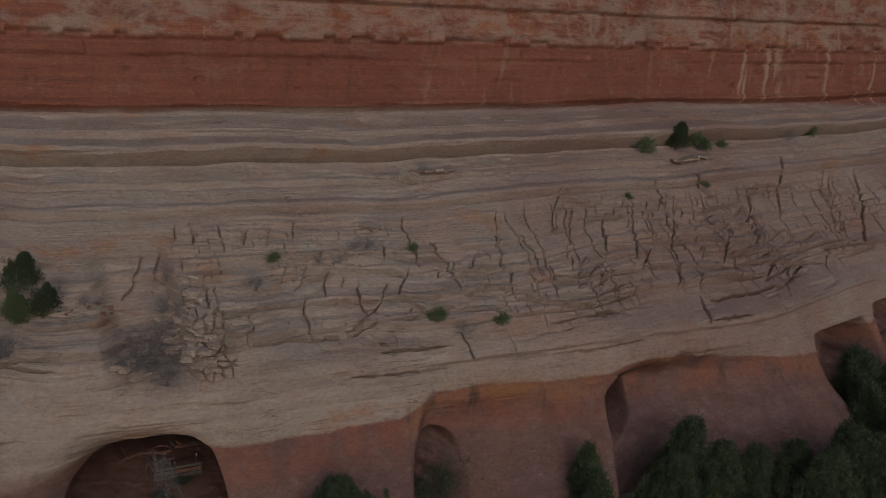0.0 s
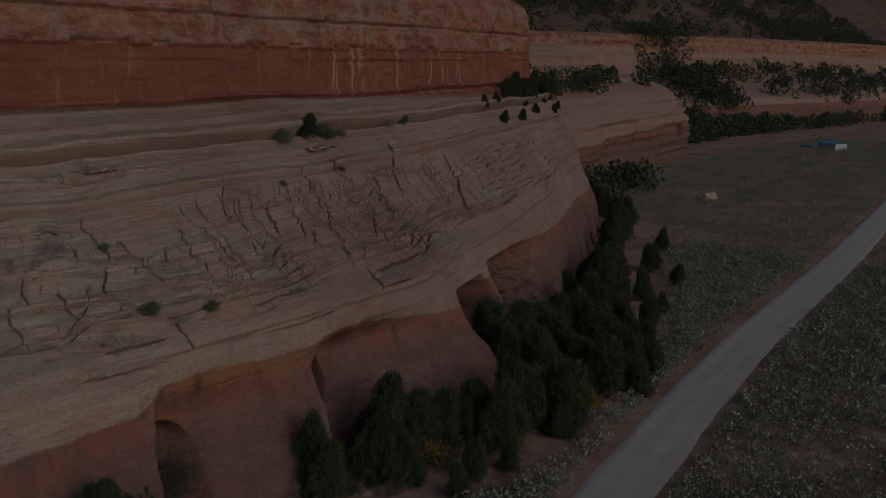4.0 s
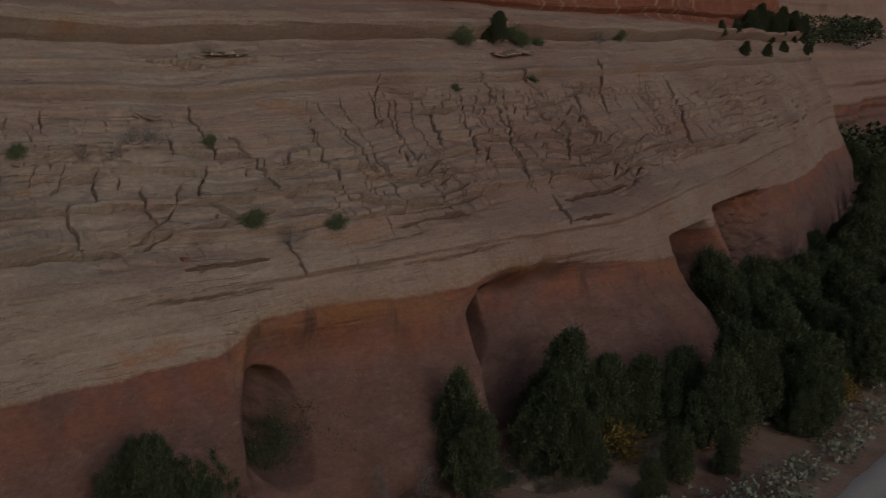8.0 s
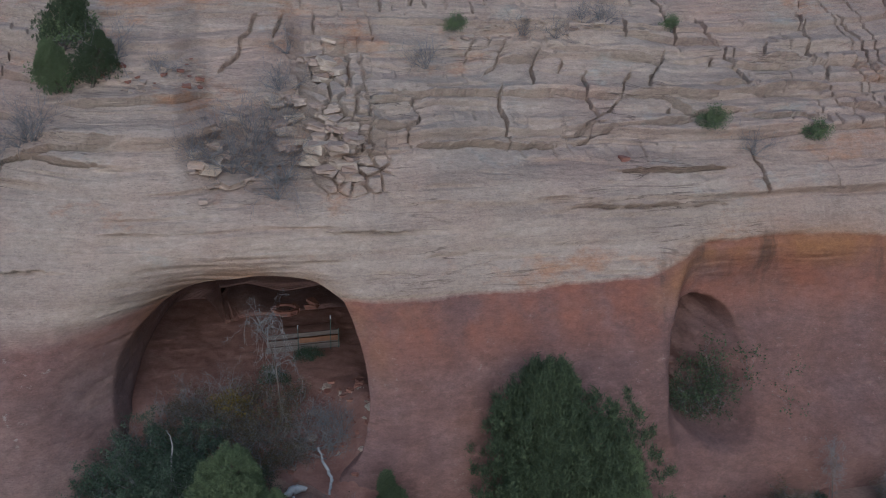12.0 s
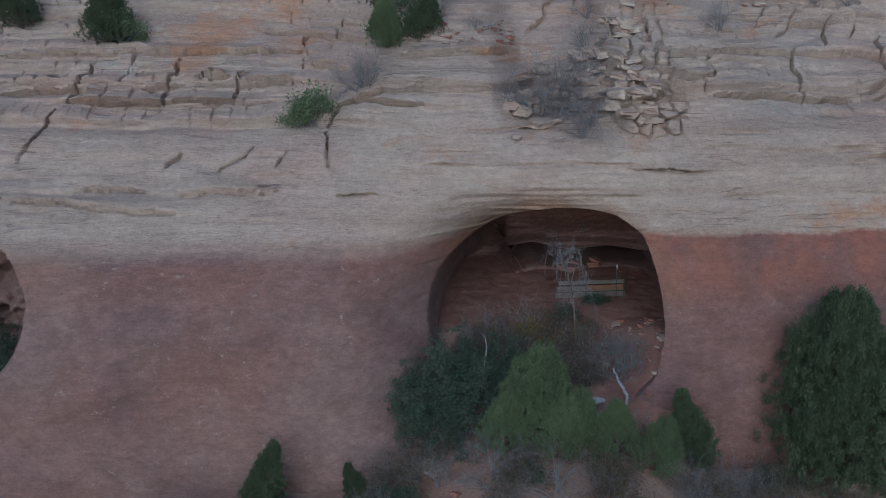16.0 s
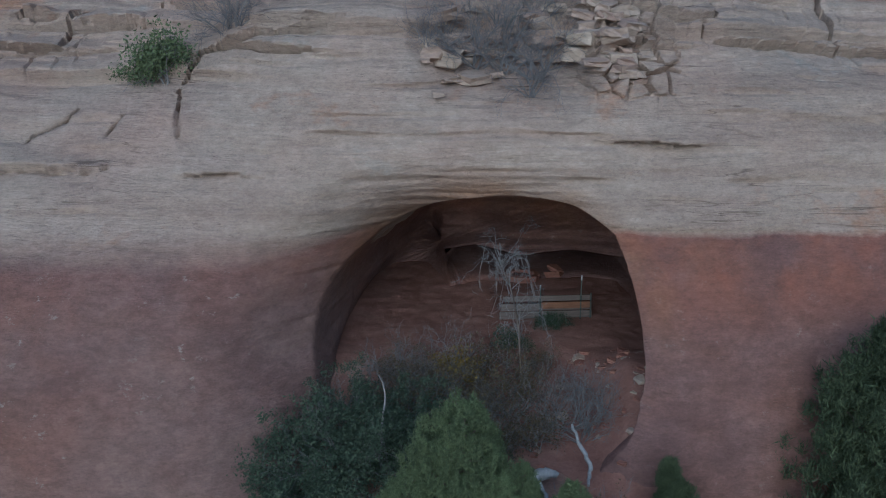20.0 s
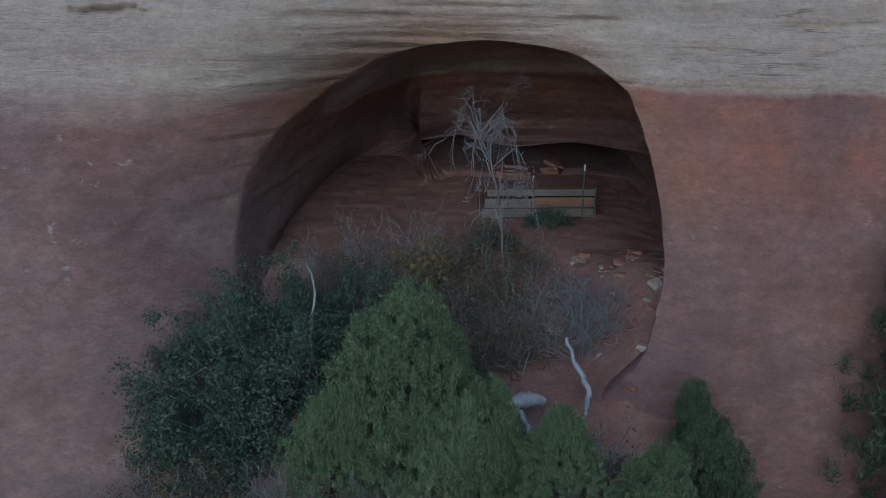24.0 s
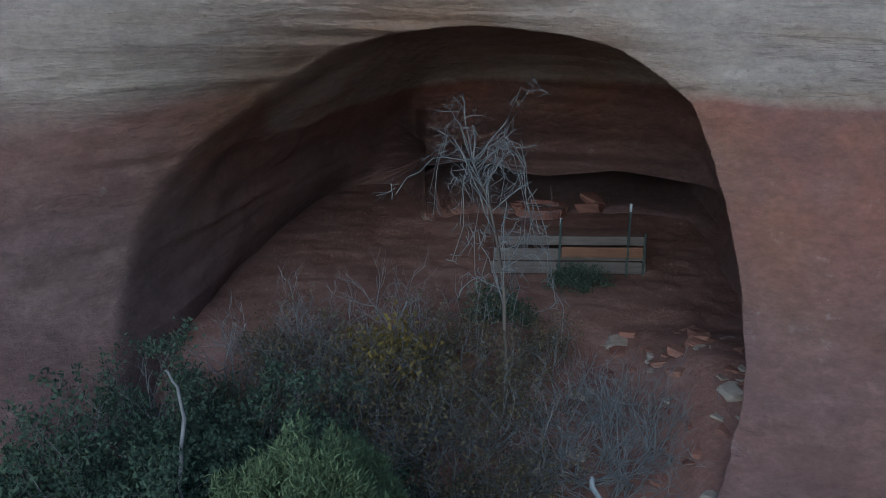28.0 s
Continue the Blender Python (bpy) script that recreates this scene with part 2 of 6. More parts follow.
    # the contact runs lower at the back of the alcove
    inside = calc(n, "MULTIPLY", calc(n, "MULTIPLY", calc(n, "SUBTRACT", y, 2.6), 0.4, True), calc(n, "SUBTRACT", 6.5, calc(n, "ABSOLUTE", calc(n, "ADD", x, 1.0))  , True))
    h = calc(n, "ADD", h, calc(n, "MULTIPLY", inside, 1.0))
    reach = calc(n, "MULTIPLY", calc(n, "ADD", x, 25.0), 0.01, True)
    contact = ramp(n, reach, [((cx + 25) / 100, (cz / 20,) * 3) for cx, cz in CONTACT])
    over = calc(n, "SUBTRACT", h, calc(n, "MULTIPLY", contact, 20.0) if high_foot < 25 else 9.4)
    lower = calc(n, "ADD", calc(n, "MULTIPLY", over, calc(n, "SUBTRACT", 7.0, calc(n, "MULTIPLY", west, 5.8))), calc(n, "MULTIPLY", west, 0.4), True)
    col = mixed(n, lower, low, pale)
    # rust-coloured seep along the contact
    seep = calc(n, "SUBTRACT", 1.0, calc(n, "MULTIPLY", calc(n, "ABSOLUTE", calc(n, "ADD", over, 0.3)), 1.0), True)
    seep = calc(n, "MULTIPLY", seep, ramp(n, noisy(n, 0.28, 4), [(0.44, (0, 0, 0)), (0.62, (0.85, 0.85, 0.85))]))
    wet = calc(n, "MULTIPLY", calc(n, "MULTIPLY", calc(n, "SUBTRACT", x, 8.5), 0.4, True), calc(n, "MULTIPLY", calc(n, "SUBTRACT", 46.0, x), 0.4, True))
    seep = calc(n, "MULTIPLY", seep, calc(n, "ADD", calc(n, "MULTIPLY", wet, 0.75), 0.25))
    col = mixed(n, seep, col, (0.34, 0.155, 0.06))
    drip = calc(n, "SUBTRACT", 1.0, calc(n, "MULTIPLY", calc(n, "ABSOLUTE", calc(n, "ADD", over, 0.5)), 0.5), True)
    drip = calc(n, "MULTIPLY", drip, ramp(n, noisy(n, 1.0, 4, 0.6, (1.1, 1.1, 0.12), 0.3), [(0.55, (0, 0, 0)), (0.68, (0.75, 0.75, 0.75))]))
    col = mixed(n, calc(n, "MULTIPLY", drip, wet), col, (0.085, 0.05, 0.036))
    ax, az = calc(n, "ADD", x, 2.0), calc(n, "SUBTRACT", z, 4.2)
    away = calc(n, "SQRT", calc(n, "ADD", calc(n, "MULTIPLY", ax, ax), calc(n, "MULTIPLY", az, az)))
    brow = calc(n, "SUBTRACT", 1.0, calc(n, "MULTIPLY", calc(n, "ABSOLUTE", calc(n, "SUBTRACT", away, 3.5)), 1.5), True)
    brow = calc(n, "MULTIPLY", brow, calc(n, "MULTIPLY", az, 0.5, True))
    col = mixed(n, calc(n, "MULTIPLY", brow, ramp(n, noisy(n, 0.8, 5, 0.65), [(0.35, (0.15, 0.15, 0.15)), (0.6, (0.75, 0.75, 0.75))])), col, (0.30, 0.155, 0.075))
    col = mixed(n, upper, col, high)
    # small weathering pits, in patches along the beds
    pits = ramp(n, noisy(n, 7.0, 5, 0.65, (1, 1, 2.0)), [(0.58, (0, 0, 0)), (0.68, (0.7, 0.7, 0.7))])
    pits = calc(n, "MULTIPLY", pits, ramp(n, noisy(n, 0.6, 4, 0.6, (1, 1, 2.5)), [(0.46, (0, 0, 0)), (0.64, (0.8, 0.8, 0.8))]))
    col = mixed(n, calc(n, "MULTIPLY", pits, calc(n, "ADD", calc(n, "MULTIPLY", lower, 0.6), 0.25)), col, (0.15, 0.10, 0.075))
    bleach = ramp(n, noisy(n, 6.0, 6, 0.7, (1, 1, 2.6)), [(0.57, (0, 0, 0)), (0.70, (0.3, 0.3, 0.3))])
    col = mixed(n, calc(n, "MULTIPLY", bleach, lower), col, (0.54, 0.46, 0.38))
    # dark partings between laminae, in patches
    part_noise = noisy(n, 1.0, 4, 0.55, (0.16, 0.16, 2.8), 0.7)
    parting = ramp(n, part_noise, [(0.470, (0, 0, 0)), (0.480, (1, 1, 1)), (0.487, (1, 1, 1)), (0.497, (0, 0, 0))])
    parting = calc(n, "MULTIPLY", parting, ramp(n, noisy(n, 0.33, 5), [(0.52, (0, 0, 0)), (0.66, (0.75, 0.75, 0.75))]))
    parting = calc(n, "MULTIPLY", parting, calc(n, "ADD", calc(n, "MULTIPLY", lower, 0.85), 0.15))
    col = mixed(n, parting, col, (0.115, 0.075, 0.055))
    # desert varnish and water stains run down
    stain = ramp(n, streaks, [(0.30, (0.55, 0.55, 0.55)), (0.46, (0, 0, 0))])
    stain = calc(n, "MULTIPLY", stain, calc(n, "ADD", calc(n, "MULTIPLY", upper, 0.75), calc(n, "ADD", calc(n, "MULTIPLY", wet, 0.2), 0.1)))
    col = mixed(n, calc(n, "MULTIPLY", stain, calc(n, "MULTIPLY", blot, 1.1)), col, (0.10, 0.065, 0.048))
    col = mixed(n, 0.34, col, ramp(n, fine, [(0.3, (0.25, 0.25, 0.25)), (0.7, (0.75, 0.75, 0.75))]), "OVERLAY")
    col = mixed(n, 0.35, col, ramp(n, noisy(n, 18.0, 4, 0.7, (0.7, 0.7, 1.3)), [(0.3, (0.3, 0.3, 0.3)), (0.7, (0.7, 0.7, 0.7))]), "OVERLAY")
    col = mixed(n, calc(n, "ADD", calc(n, "MULTIPLY", lower, 0.1), 0.12), col, ramp(n, thin, [(0.3, (0.3, 0.3, 0.3)), (0.7, (0.7, 0.7, 0.7))]), "OVERLAY")
    tone_down = n.nodes.new("ShaderNodeHueSaturation")
    tone_down.inputs["Value"].default_value = 0.79
    n.links.new(col, tone_down.inputs["Color"])
    n.links.new(tone_down.outputs[0], b.inputs["Base Color"])
    hgt = calc(n, "ADD", calc(n, "MULTIPLY", thin, calc(n, "ADD", calc(n, "MULTIPLY", lower, 0.7), 0.3)), calc(n, "ADD", calc(n, "MULTIPLY", fine, 0.8), calc(n, "MULTIPLY", grain, 0.2)))
    bumped(n, b, hgt, 0.9, 0.085)
    return m


CONTACT = [(-25, 6.7), (-17, 6.45), (-7, 6.45), (-5, 6.65), (1.5, 6.95), (10.3, 6.9), (11.3, 7.3), (12.4, 7.7), (16, 7.75), (20.8, 7.6), (23, 7.5), (24.4, 7.9), (27, 7.95), (33, 7.15), (40, 6.5), (47, 6.5), (50, 8.0), (66, 7.6), (75, 7.2)]
M_ROCK = rock_material("layered_sandstone", 20.3)
M_ROCK_FAR = rock_material("far_sandstone", 29.0)


def soil_material(name, k):
    m, n, b = material(name, 0.95)
    big, mid, fine = noisy(n, 0.12, 4), noisy(n, 0.9, 6, 0.65), noisy(n, 9.0, 6, 0.7)
    col = ramp(n, mid, [(0.25, (0.10 * k, 0.055 * k, 0.038 * k)), (0.5, (0.18 * k, 0.10 * k, 0.07 * k)), (0.75, (0.25 * k, 0.15 * k, 0.105 * k))])
    col = mixed(n, ramp(n, big, [(0.4, (0, 0, 0)), (0.65, (0.7, 0.7, 0.7))]), col, (0.29 * k, 0.205 * k, 0.15 * k))
    col = mixed(n, 0.5, col, ramp(n, fine, [(0.3, (0.25, 0.25, 0.25)), (0.7, (0.75, 0.75, 0.75))]), "OVERLAY")
    n.links.new(col, b.inputs["Base Color"])
    bumped(n, b, calc(n, "ADD", mid, fine), 0.6, 0.12)
    return m


M_SOIL = soil_material("red_soil", 1.35)
M_HILL = soil_material("brushy_slope_soil", 0.6)


def sand_material():
    m, n, b = material("red_sand", 0.95)
    mid, fine = noisy(n, 1.1, 6, 0.65), noisy(n, 14.0, 5, 0.7)
    col = ramp(n, mid, [(0.25, (0.15, 0.07, 0.05)), (0.5, (0.225, 0.115, 0.085)), (0.78, (0.31, 0.18, 0.14))])
    col = mixed(n, 0.4, col, ramp(n, fine, [(0.3, (0.3, 0.3, 0.3)), (0.7, (0.7, 0.7, 0.7))]), "OVERLAY")
    n.links.new(col, b.inputs["Base Color"])
    bumped(n, b, calc(n, "ADD", mid, fine), 0.5, 0.06)
    return m


M_SAND = sand_material()


def gravel_material():
    m, n, b = material("gravel_road", 0.95)
    mid, fine = noisy(n, 0.6, 5), noisy(n, 25.0, 5, 0.7)
    track = noisy(n, 1.0, 4, 0.5, (0.06, 0.9, 1))
    col = ramp(n, mid, [(0.3, (0.43, 0.37, 0.325)), (0.7, (0.48, 0.415, 0.365))])
    col = mixed(n, 0.22, col, ramp(n, track, [(0.3, (0.36, 0.36, 0.36)), (0.7, (0.62, 0.62, 0.62))]), "OVERLAY")
    col = mixed(n, 0.4, col, ramp(n, fine, [(0.3, (0.3, 0.3, 0.3)), (0.7, (0.7, 0.7, 0.7))]), "OVERLAY")
    n.links.new(col, b.inputs["Base Color"])
    bumped(n, b, fine, 0.4, 0.03)
    return m


M_ROAD = gravel_material()


def leaf_material(name, dark, light, rough=0.75):
    m, n, b = material(name, rough)
    g = n.nodes.new("ShaderNodeNewGeometry")
    info = n.nodes.new("ShaderNodeObjectInfo")
    col = ramp(n, g.outputs["Random Per Island"], [(0.0, dark), (1.0, light)])
    col = mixed(n, calc(n, "MULTIPLY", info.outputs["Random"], 0.35), col, tuple(0.6 * v for v in dark))
    col = mixed(n, 0.4, col, ramp(n, noisy(n, 1.6, 3), [(0.3, (0.3, 0.3, 0.3)), (0.7, (0.7, 0.7, 0.7))]), "OVERLAY")
    n.links.new(col, b.inputs["Base Color"])
    return m


M_JUNIPER = leaf_material("juniper_scales", (0.034, 0.042, 0.020), (0.10, 0.117, 0.052))
M_JUNIPER_LIGHT = leaf_material("young_juniper_scales", (0.066, 0.084, 0.038), (0.175, 0.198, 0.088))
M_OAK = leaf_material("scrub_oak_leaves", (0.032, 0.044, 0.026), (0.078, 0.095, 0.055), 0.9)
M_SAGE = leaf_material("sagebrush_leaves", (0.165, 0.172, 0.122), (0.285, 0.29, 0.21))
M_DRY = leaf_material("dry_brown_leaves", (0.055, 0.04, 0.022), (0.14, 0.10, 0.045))
M_GOLD = leaf_material("autumn_leaves", (0.11, 0.07, 0.014), (0.24, 0.16, 0.03))


def bark_material(name, a, c):
    m, n, b = material(name, 0.9)
    col = ramp(n, noisy(n, 3.0, 5, 0.6, (3, 3, 0.6)), [(0.3, a), (0.7, c)])
    n.links.new(col, b.inputs["Base Color"])
    bumped(n, b, noisy(n, 14.0, 4, 0.6, (3, 3, 0.5)), 0.5, 0.02)
    return m


M_BARK = bark_material("shaggy_bark", (0.07, 0.05, 0.04), (0.17, 0.13, 0.10))
M_TWIG = bark_material("bare_grey_twigs", (0.12, 0.105, 0.10), (0.25, 0.225, 0.21))
M_DEAD = bark_material("bleached_wood", (0.24, 0.22, 0.205), (0.42, 0.395, 0.37))


# ---------------------------------------------------------------- meshes
def mesh_of(name, verts, faces, mat, smooth=False):
    me = bpy.data.meshes.new(name)
    verts = np.asarray(verts, np.float32)
    faces = np.asarray(faces, np.int32)
    size = faces.shape[1]
    me.vertices.add(len(verts))
    me.vertices.foreach_set("co", verts.ravel())
    me.loops.add(faces.size)
    me.loops.foreach_set("vertex_index", faces.ravel())
    me.polygons.add(len(faces))
    me.polygons.foreach_set("loop_start", np.arange(0, faces.size, size, dtype=np.int32))
    me.update(calc_edges=True)
    if smooth:
        me.polygons.foreach_set("use_smooth", np.ones(len(faces), bool))
    me.materials.append(mat)
    me.validate()
    return me


def part(name, me, parent=None, label=""):
    ob = new(name, me)
    if parent:
        ob.parent = parent
    return tagged(ob, label)


def sheet(nu, nv):
    """Quads of a grid with nu x nv vertices, v running fastest."""
    a = (np.arange(nu - 1)[:, None] * nv + np.arange(nv - 1)).ravel()
    return np.stack([a, a + nv, a + nv + 1, a + 1], 1)


# ---------------------------------------------------------------- the lie of the land
foot = curve([(-400, 60), (-120, 8), (-60, 2.5), (-20, 1.0), (0, 0.0), (20, 0.0), (36, 0.6), (44, 3.0), (50, 4.6), (60, 8.0), (80, 15.5), (100, 24), (112, 28.5), (120, 33), (126, 40), (132, 52), (140, 75), (150, 110)])
ledge = curve([(-100, 1.0), (44, 1.0), (70, 0.75), (114, 0.44), (130, 0.42), (230, 0.4)])
PROFILE = [(-2.4, -2.5), (-1.9, 0.5), (-1.5, 2.0), (-0.9, 4.0), (0.2, 6.0), (0.8, 7.0), (1.5, 8.2), (2.0, 9.4), (2.9, 10.8), (4.4, 11.9), (7.0, 13.5), (10.4, 15.5), (13.6, 17.3), (14.9, 18.0), (15.3, 18.7), (18.0, 19.2), (21.5, 20.2), (22.2, 20.8), (22.8, 23.0), (23.4, 26.0), (23.8, 30.0), (25.5, 31.5), (45.0, 36.0)]
bends = curve([(-400, -90), (-60, -30), (0, -19.9), (31, -15.2), (60, -10.7), (95, -8.0), (117, -6.2), (155, -1.9), (240, 8), (400, 26)])


def road_mid(x):
    return sum(bends(np.asarray(x) + d) for d in (-18, -12, -6, 0, 6, 12, 18)) / 7




def ground_height(x, y):
    x, y = np.asarray(x, float), np.asarray(y, float)
    d = foot(x) - y
    rise = curve([(-60, -0.5), (-12, -0.3), (-8, 0.2), (-6, 1.6), (-4.5, 2.3), (-0.6, 2.3), (0.8, 1.3), (2.2, 0.4), (6, 0.5), (9, 0.35), (14, 0.3), (25, 0.25), (300, 0.2)])(x)
    h = rise * step(13.0, 2.0, d) + 0.16 * fbm(x * 0.25, y * 0.25, 0, 4, 5) * step(3, 6, np.abs(y - road_mid(x)))
    h = h - 0.9 * step(60, 300, x)
    return h - 0.08 * step(4.0, 2.6, np.abs(y - road_mid(x)))


def build_ground():
    xs = np.concatenate([-np.geomspace(1400, 42, 24), np.arange(-40, 70, 0.4), np.arange(70, 180, 1.5), np.geomspace(182, 2600, 40)])
    ys = np.concatenate([-np.geomspace(1400, 42, 26), np.arange(-40, 14, 0.4), np.geomspace(14.6, 2600, 60)])
    x, y = np.meshgrid(xs, ys, indexing="ij")
    z = ground_height(x, y)
    ob = new("ground", mesh_of("ground", np.stack([x, y, z], -1).reshape(-1, 3), sheet(len(xs), len(ys)), M_SOIL, True))
    tagged(ob, "red sandy soil between cliff foot and meadow", "ground", kind="structure")


def build_road():
    xs = np.arange(-60, 330, 1.0)
    ws = np.linspace(-2.3, 2.3, 13)
    x, w = np.meshgrid(xs, ws, indexing="ij")
    edge = 0.13 * fbm(x * 0.35, np.sign(w) * 7, 0, 3, 9) * (np.abs(w) > 2.2)
    y = road_mid(x) + w + edge * np.sign(w)
    z = ground_height(x, y) + 0.07 + 0.05 * (1 - (w / 2.3) ** 2) - 0.035 * np.exp(-((np.abs(w) - 0.85) / 0.3) ** 2) - 0.1 * (np.abs(w) > 2.25)
    ob = new("road", mesh_of("road", np.stack([x, y, z], -1).reshape(-1, 3), sheet(len(xs), len(ws)), M_ROAD, True))
    tagged(ob, "pale graded gravel road through the sagebrush meadow", "road", kind="structure")


# ---------------------------------------------------------------- the cliff
pro_y, pro_z = np.array(PROFILE).T
arc = np.concatenate([[0], np.cumsum(np.hypot(np.diff(pro_y), np.diff(pro_z)))])


def cliff_point(x, s):
    """The smooth face: place and outward normal at a distance s up the profile."""
    dy, z = np.interp(s, arc, pro_y), np.interp(s, arc, pro_z)
    e = 0.6
    ty, tz = np.interp(s + e, arc, pro_y) - np.interp(s - e, arc, pro_y), np.interp(s + e, arc, pro_z) - np.interp(s - e, arc, pro_z)
    length = np.hypot(ty, tz)
    k = np.where(dy > 2.0, 2.0 + (dy - 2.0) * ledge(x), dy)
    west = np.interp(z, [6.0, 7.6, 8.4, 9.1, 10.1, 11.6, 12.4, 20.0], [0.0, 0.7, 1.4, 1.8, 3.0, 4.0, 4.3, 4.8])
    k = k + west * step(-5.0, -11.0, x)
    k = k + 0.9 * step(3.0, 6.0, x) * step(13.0, 9.5, x) * step(9.8, 11.0, z) * step(14.4, 12.8, z)
    k = k + 1.5 * step(20.0, 28.0, x) * step(62.0, 46.0, x) * step(9.2, 10.8, z) * step(16.2, 13.5, z)
    return foot(x) + k, z, -tz / length, ty / length


def bowl(x, z, cx, cz, rx, rz, deep, flat=0.5):
    """A hollow with a steep rim round (cx, cz)."""
    wx = x + 0.12 * vnoise(x * 1.3, z * 1.3, 0, 91)
    return deep * np.clip(1.0 + flat * 0.5 - ((wx - cx) / rx) ** 2 - ((z - cz) / rz) ** 2, 0, flat) / flat


def recess(x, z):
    """How far the hollows are cut in, apart from the large alcove."""
    top2 = 7.75 - 2.2 * step(12.6, 10.3, x) ** 2 + 0.15 * vnoise(x * 0.8, 0, 0, 92)
    a = 1.5 * step(10.0, 10.9, x) * step(23.5, 15.0, x) * step(top2 + 0.3, top2 - 2.0, z) * step(1.6, 3.4, z)
    hole = bowl(x, z, 12.3, 3.9, 1.6, 1.85, 3.2, 0.5) * (0.05 + 0.95 * step(14.2, 11.6, x))
    top3 = 7.9 - 1.0 * step(25.5, 22.4, x) + 0.15 * vnoise(x * 0.8, 5, 0, 92)
    b = 2.7 * step(22.2, 23.1, x) * step(39, 25, x) * step(top3 + 0.2, top3 - 1.7, z)
    hole3 = bowl(x, z, 24.1, 5.2, 1.3, 2.0, 3.6, 0.4)
    edge = 40.0 + 2.4 * step(6.2, 1.2, z) ** 1.5
    toe = -1.9 * step(31, 38, x) * step(edge + 1.0, edge - 0.4, x) * step(6.8, 1.2, z)
    notch = 4.5 * step(edge, edge + 1.3, x) * step(48.2, 46.5, x) * step(7.6, 6.2, z)
    arch4 = 5.0 * step(48.6, 50.0, x) * step(66, 55, x) * step(8.2 - 0.03 * (x - 50), 6.8 - 0.03 * (x - 50), z)
    left = bowl(x, z, -21.0, 4.8, 2.9, 2.3, 5.0, 0.35)
    gully = 1.3 * step(-3.9, -2.4, x) * step(0.5, -0.1, x) * step(9.3, 10.6, z) * step(15.5, 13.5, z)
    craggy = 1 + 0.22 * fbm(x * 1.1, z * 1.7, 0, 4, 93)
    return a + (hole + hole3 + left) * craggy + b + toe + notch * (1 + 0.1 * fbm(x * 0.7, z * 1.2, 0, 3, 94)) + arch4 * craggy + gully


def rise_of(z):
    """The distance up the profile at a height."""
    return float(np.interp(z, pro_z, arc))


def beds_of(x, z, thick, out, seed):
    """Thin beds, each a little proud at its top edge and cut back sharply below the next; they come and go along the face."""
    k = z / thick + 0.35 * vnoise(z / thick * 0.31, 0.0, 0, seed)
    bed = np.floor(k)
    f = k - bed
    strong = hash3(bed, 0 * bed, 0 * bed, seed + 1) ** 2 * step(-0.5, 0.3, vnoise(x * 0.16 + 9.0 * bed, bed * 3.1, 0, seed + 2))
    return out * strong * (step(0.0, 0.22, f) * 1.6 - f * 0.6 - 0.5)


def shelf(z, at, out, under, tall):
    """A hard bed that juts out over a softer, cut-back one."""
    return out * step(at - 0.05, at + 0.06, z) * step(at + tall, at + 0.25 * tall, z) - under * np.exp(-(((z - at + 0.14) / 0.13) ** 2))


def along_line(x, s, line, reach, seed):
    """For the points near a line of (along, height) pairs: which they are, how far off, on which side, and a taper towards the ends."""
    px, pz = np.array(line, float).T
    ps = np.interp(pz, pro_z, arc)
    near = (x > px.min() - reach) & (x < px.max() + reach) & (s > ps.min() - reach) & (s < ps.max() + reach)
    if not near.any():
        return near, None, None, None
    a = x[near] + 0.07 * vnoise(x[near] * 1.6, s[near] * 2.4, 0, seed) + 0.03 * vnoise(x[near] * 5.0, s[near] * 6.0, 0, seed + 2)
    b = s[near] + 0.06 * vnoise(x[near] * 2.2, s[near] * 1.6, 0, seed + 1) + 0.025 * vnoise(x[near] * 6.0, s[near] * 5.0, 0, seed + 3)
    best, side, where = np.full(a.shape, 9.0), np.zeros(a.shape), np.zeros(a.shape)
    for i in range(len(px) - 1):
        dx, ds = px[i + 1] - px[i], ps[i + 1] - ps[i]
        ln = math.hypot(dx, ds)
        raw = ((a - px[i]) * dx + (b - ps[i]) * ds) / ln**2
        t = np.clip(raw, 0, 1)
        d = np.hypot(a - px[i] - t * dx, b - ps[i] - t * ds)
        c = ((a - px[i]) * ds - (b - ps[i]) * dx) / ln
        nearer = d < best
        best, side, where = np.where(nearer, d, best), np.where(nearer, c, side), np.where(nearer, i + t, where)
    ends = np.minimum(where, len(px) - 1 - where)
    return near, best, side, 0.35 + 0.65 * step(0.0, 0.35, ends)


def groove(x, s, line, k):
    """A steep joint: a narrow dark cleft, with the rock on one of its sides a little proud."""
    out = np.zeros(x.shape)
    near, d, side, taper = along_line(x, s, line, 0.7, 95)
    if d is not None:
        wide = (0.029 + 0.0010 * np.clip(x[near] - 18, 0, 60)) * taper * (1 + 0.35 * vnoise(s[near] * 1.3, x[near], 0, 97))
        lip = 0.075 * math.sin(2.3 * k) * np.sign(side) * step(0.55, 0.05, d) * taper
        out[near] = lip - 0.5 * np.exp(-((d / wide) ** 4)) - 0.04 * np.exp(-((d / 0.12) ** 2))
    return out


def parting(x, s, line, k):
    """A level break between beds: the upper bed juts out over a cut-back one."""
    out = np.zeros(x.shape)
    near, d, side, taper = along_line(x, s, line, 0.8, 105)
    if d is not None:
        px = np.array(line, float)[:, 0]
        up = side * (-1 if px[-1] > px[0] else 1)
        wide = (0.032 + 0.0010 * np.clip(x[near] - 18, 0, 60)) * taper
        out[near] = taper * np.where(up > 0, 0.20 * step(0.7, 0.03, d), -0.08 * step(0.45, 0.0, d)) - 0.45 * np.exp(-((d / wide) ** 4))
    return out


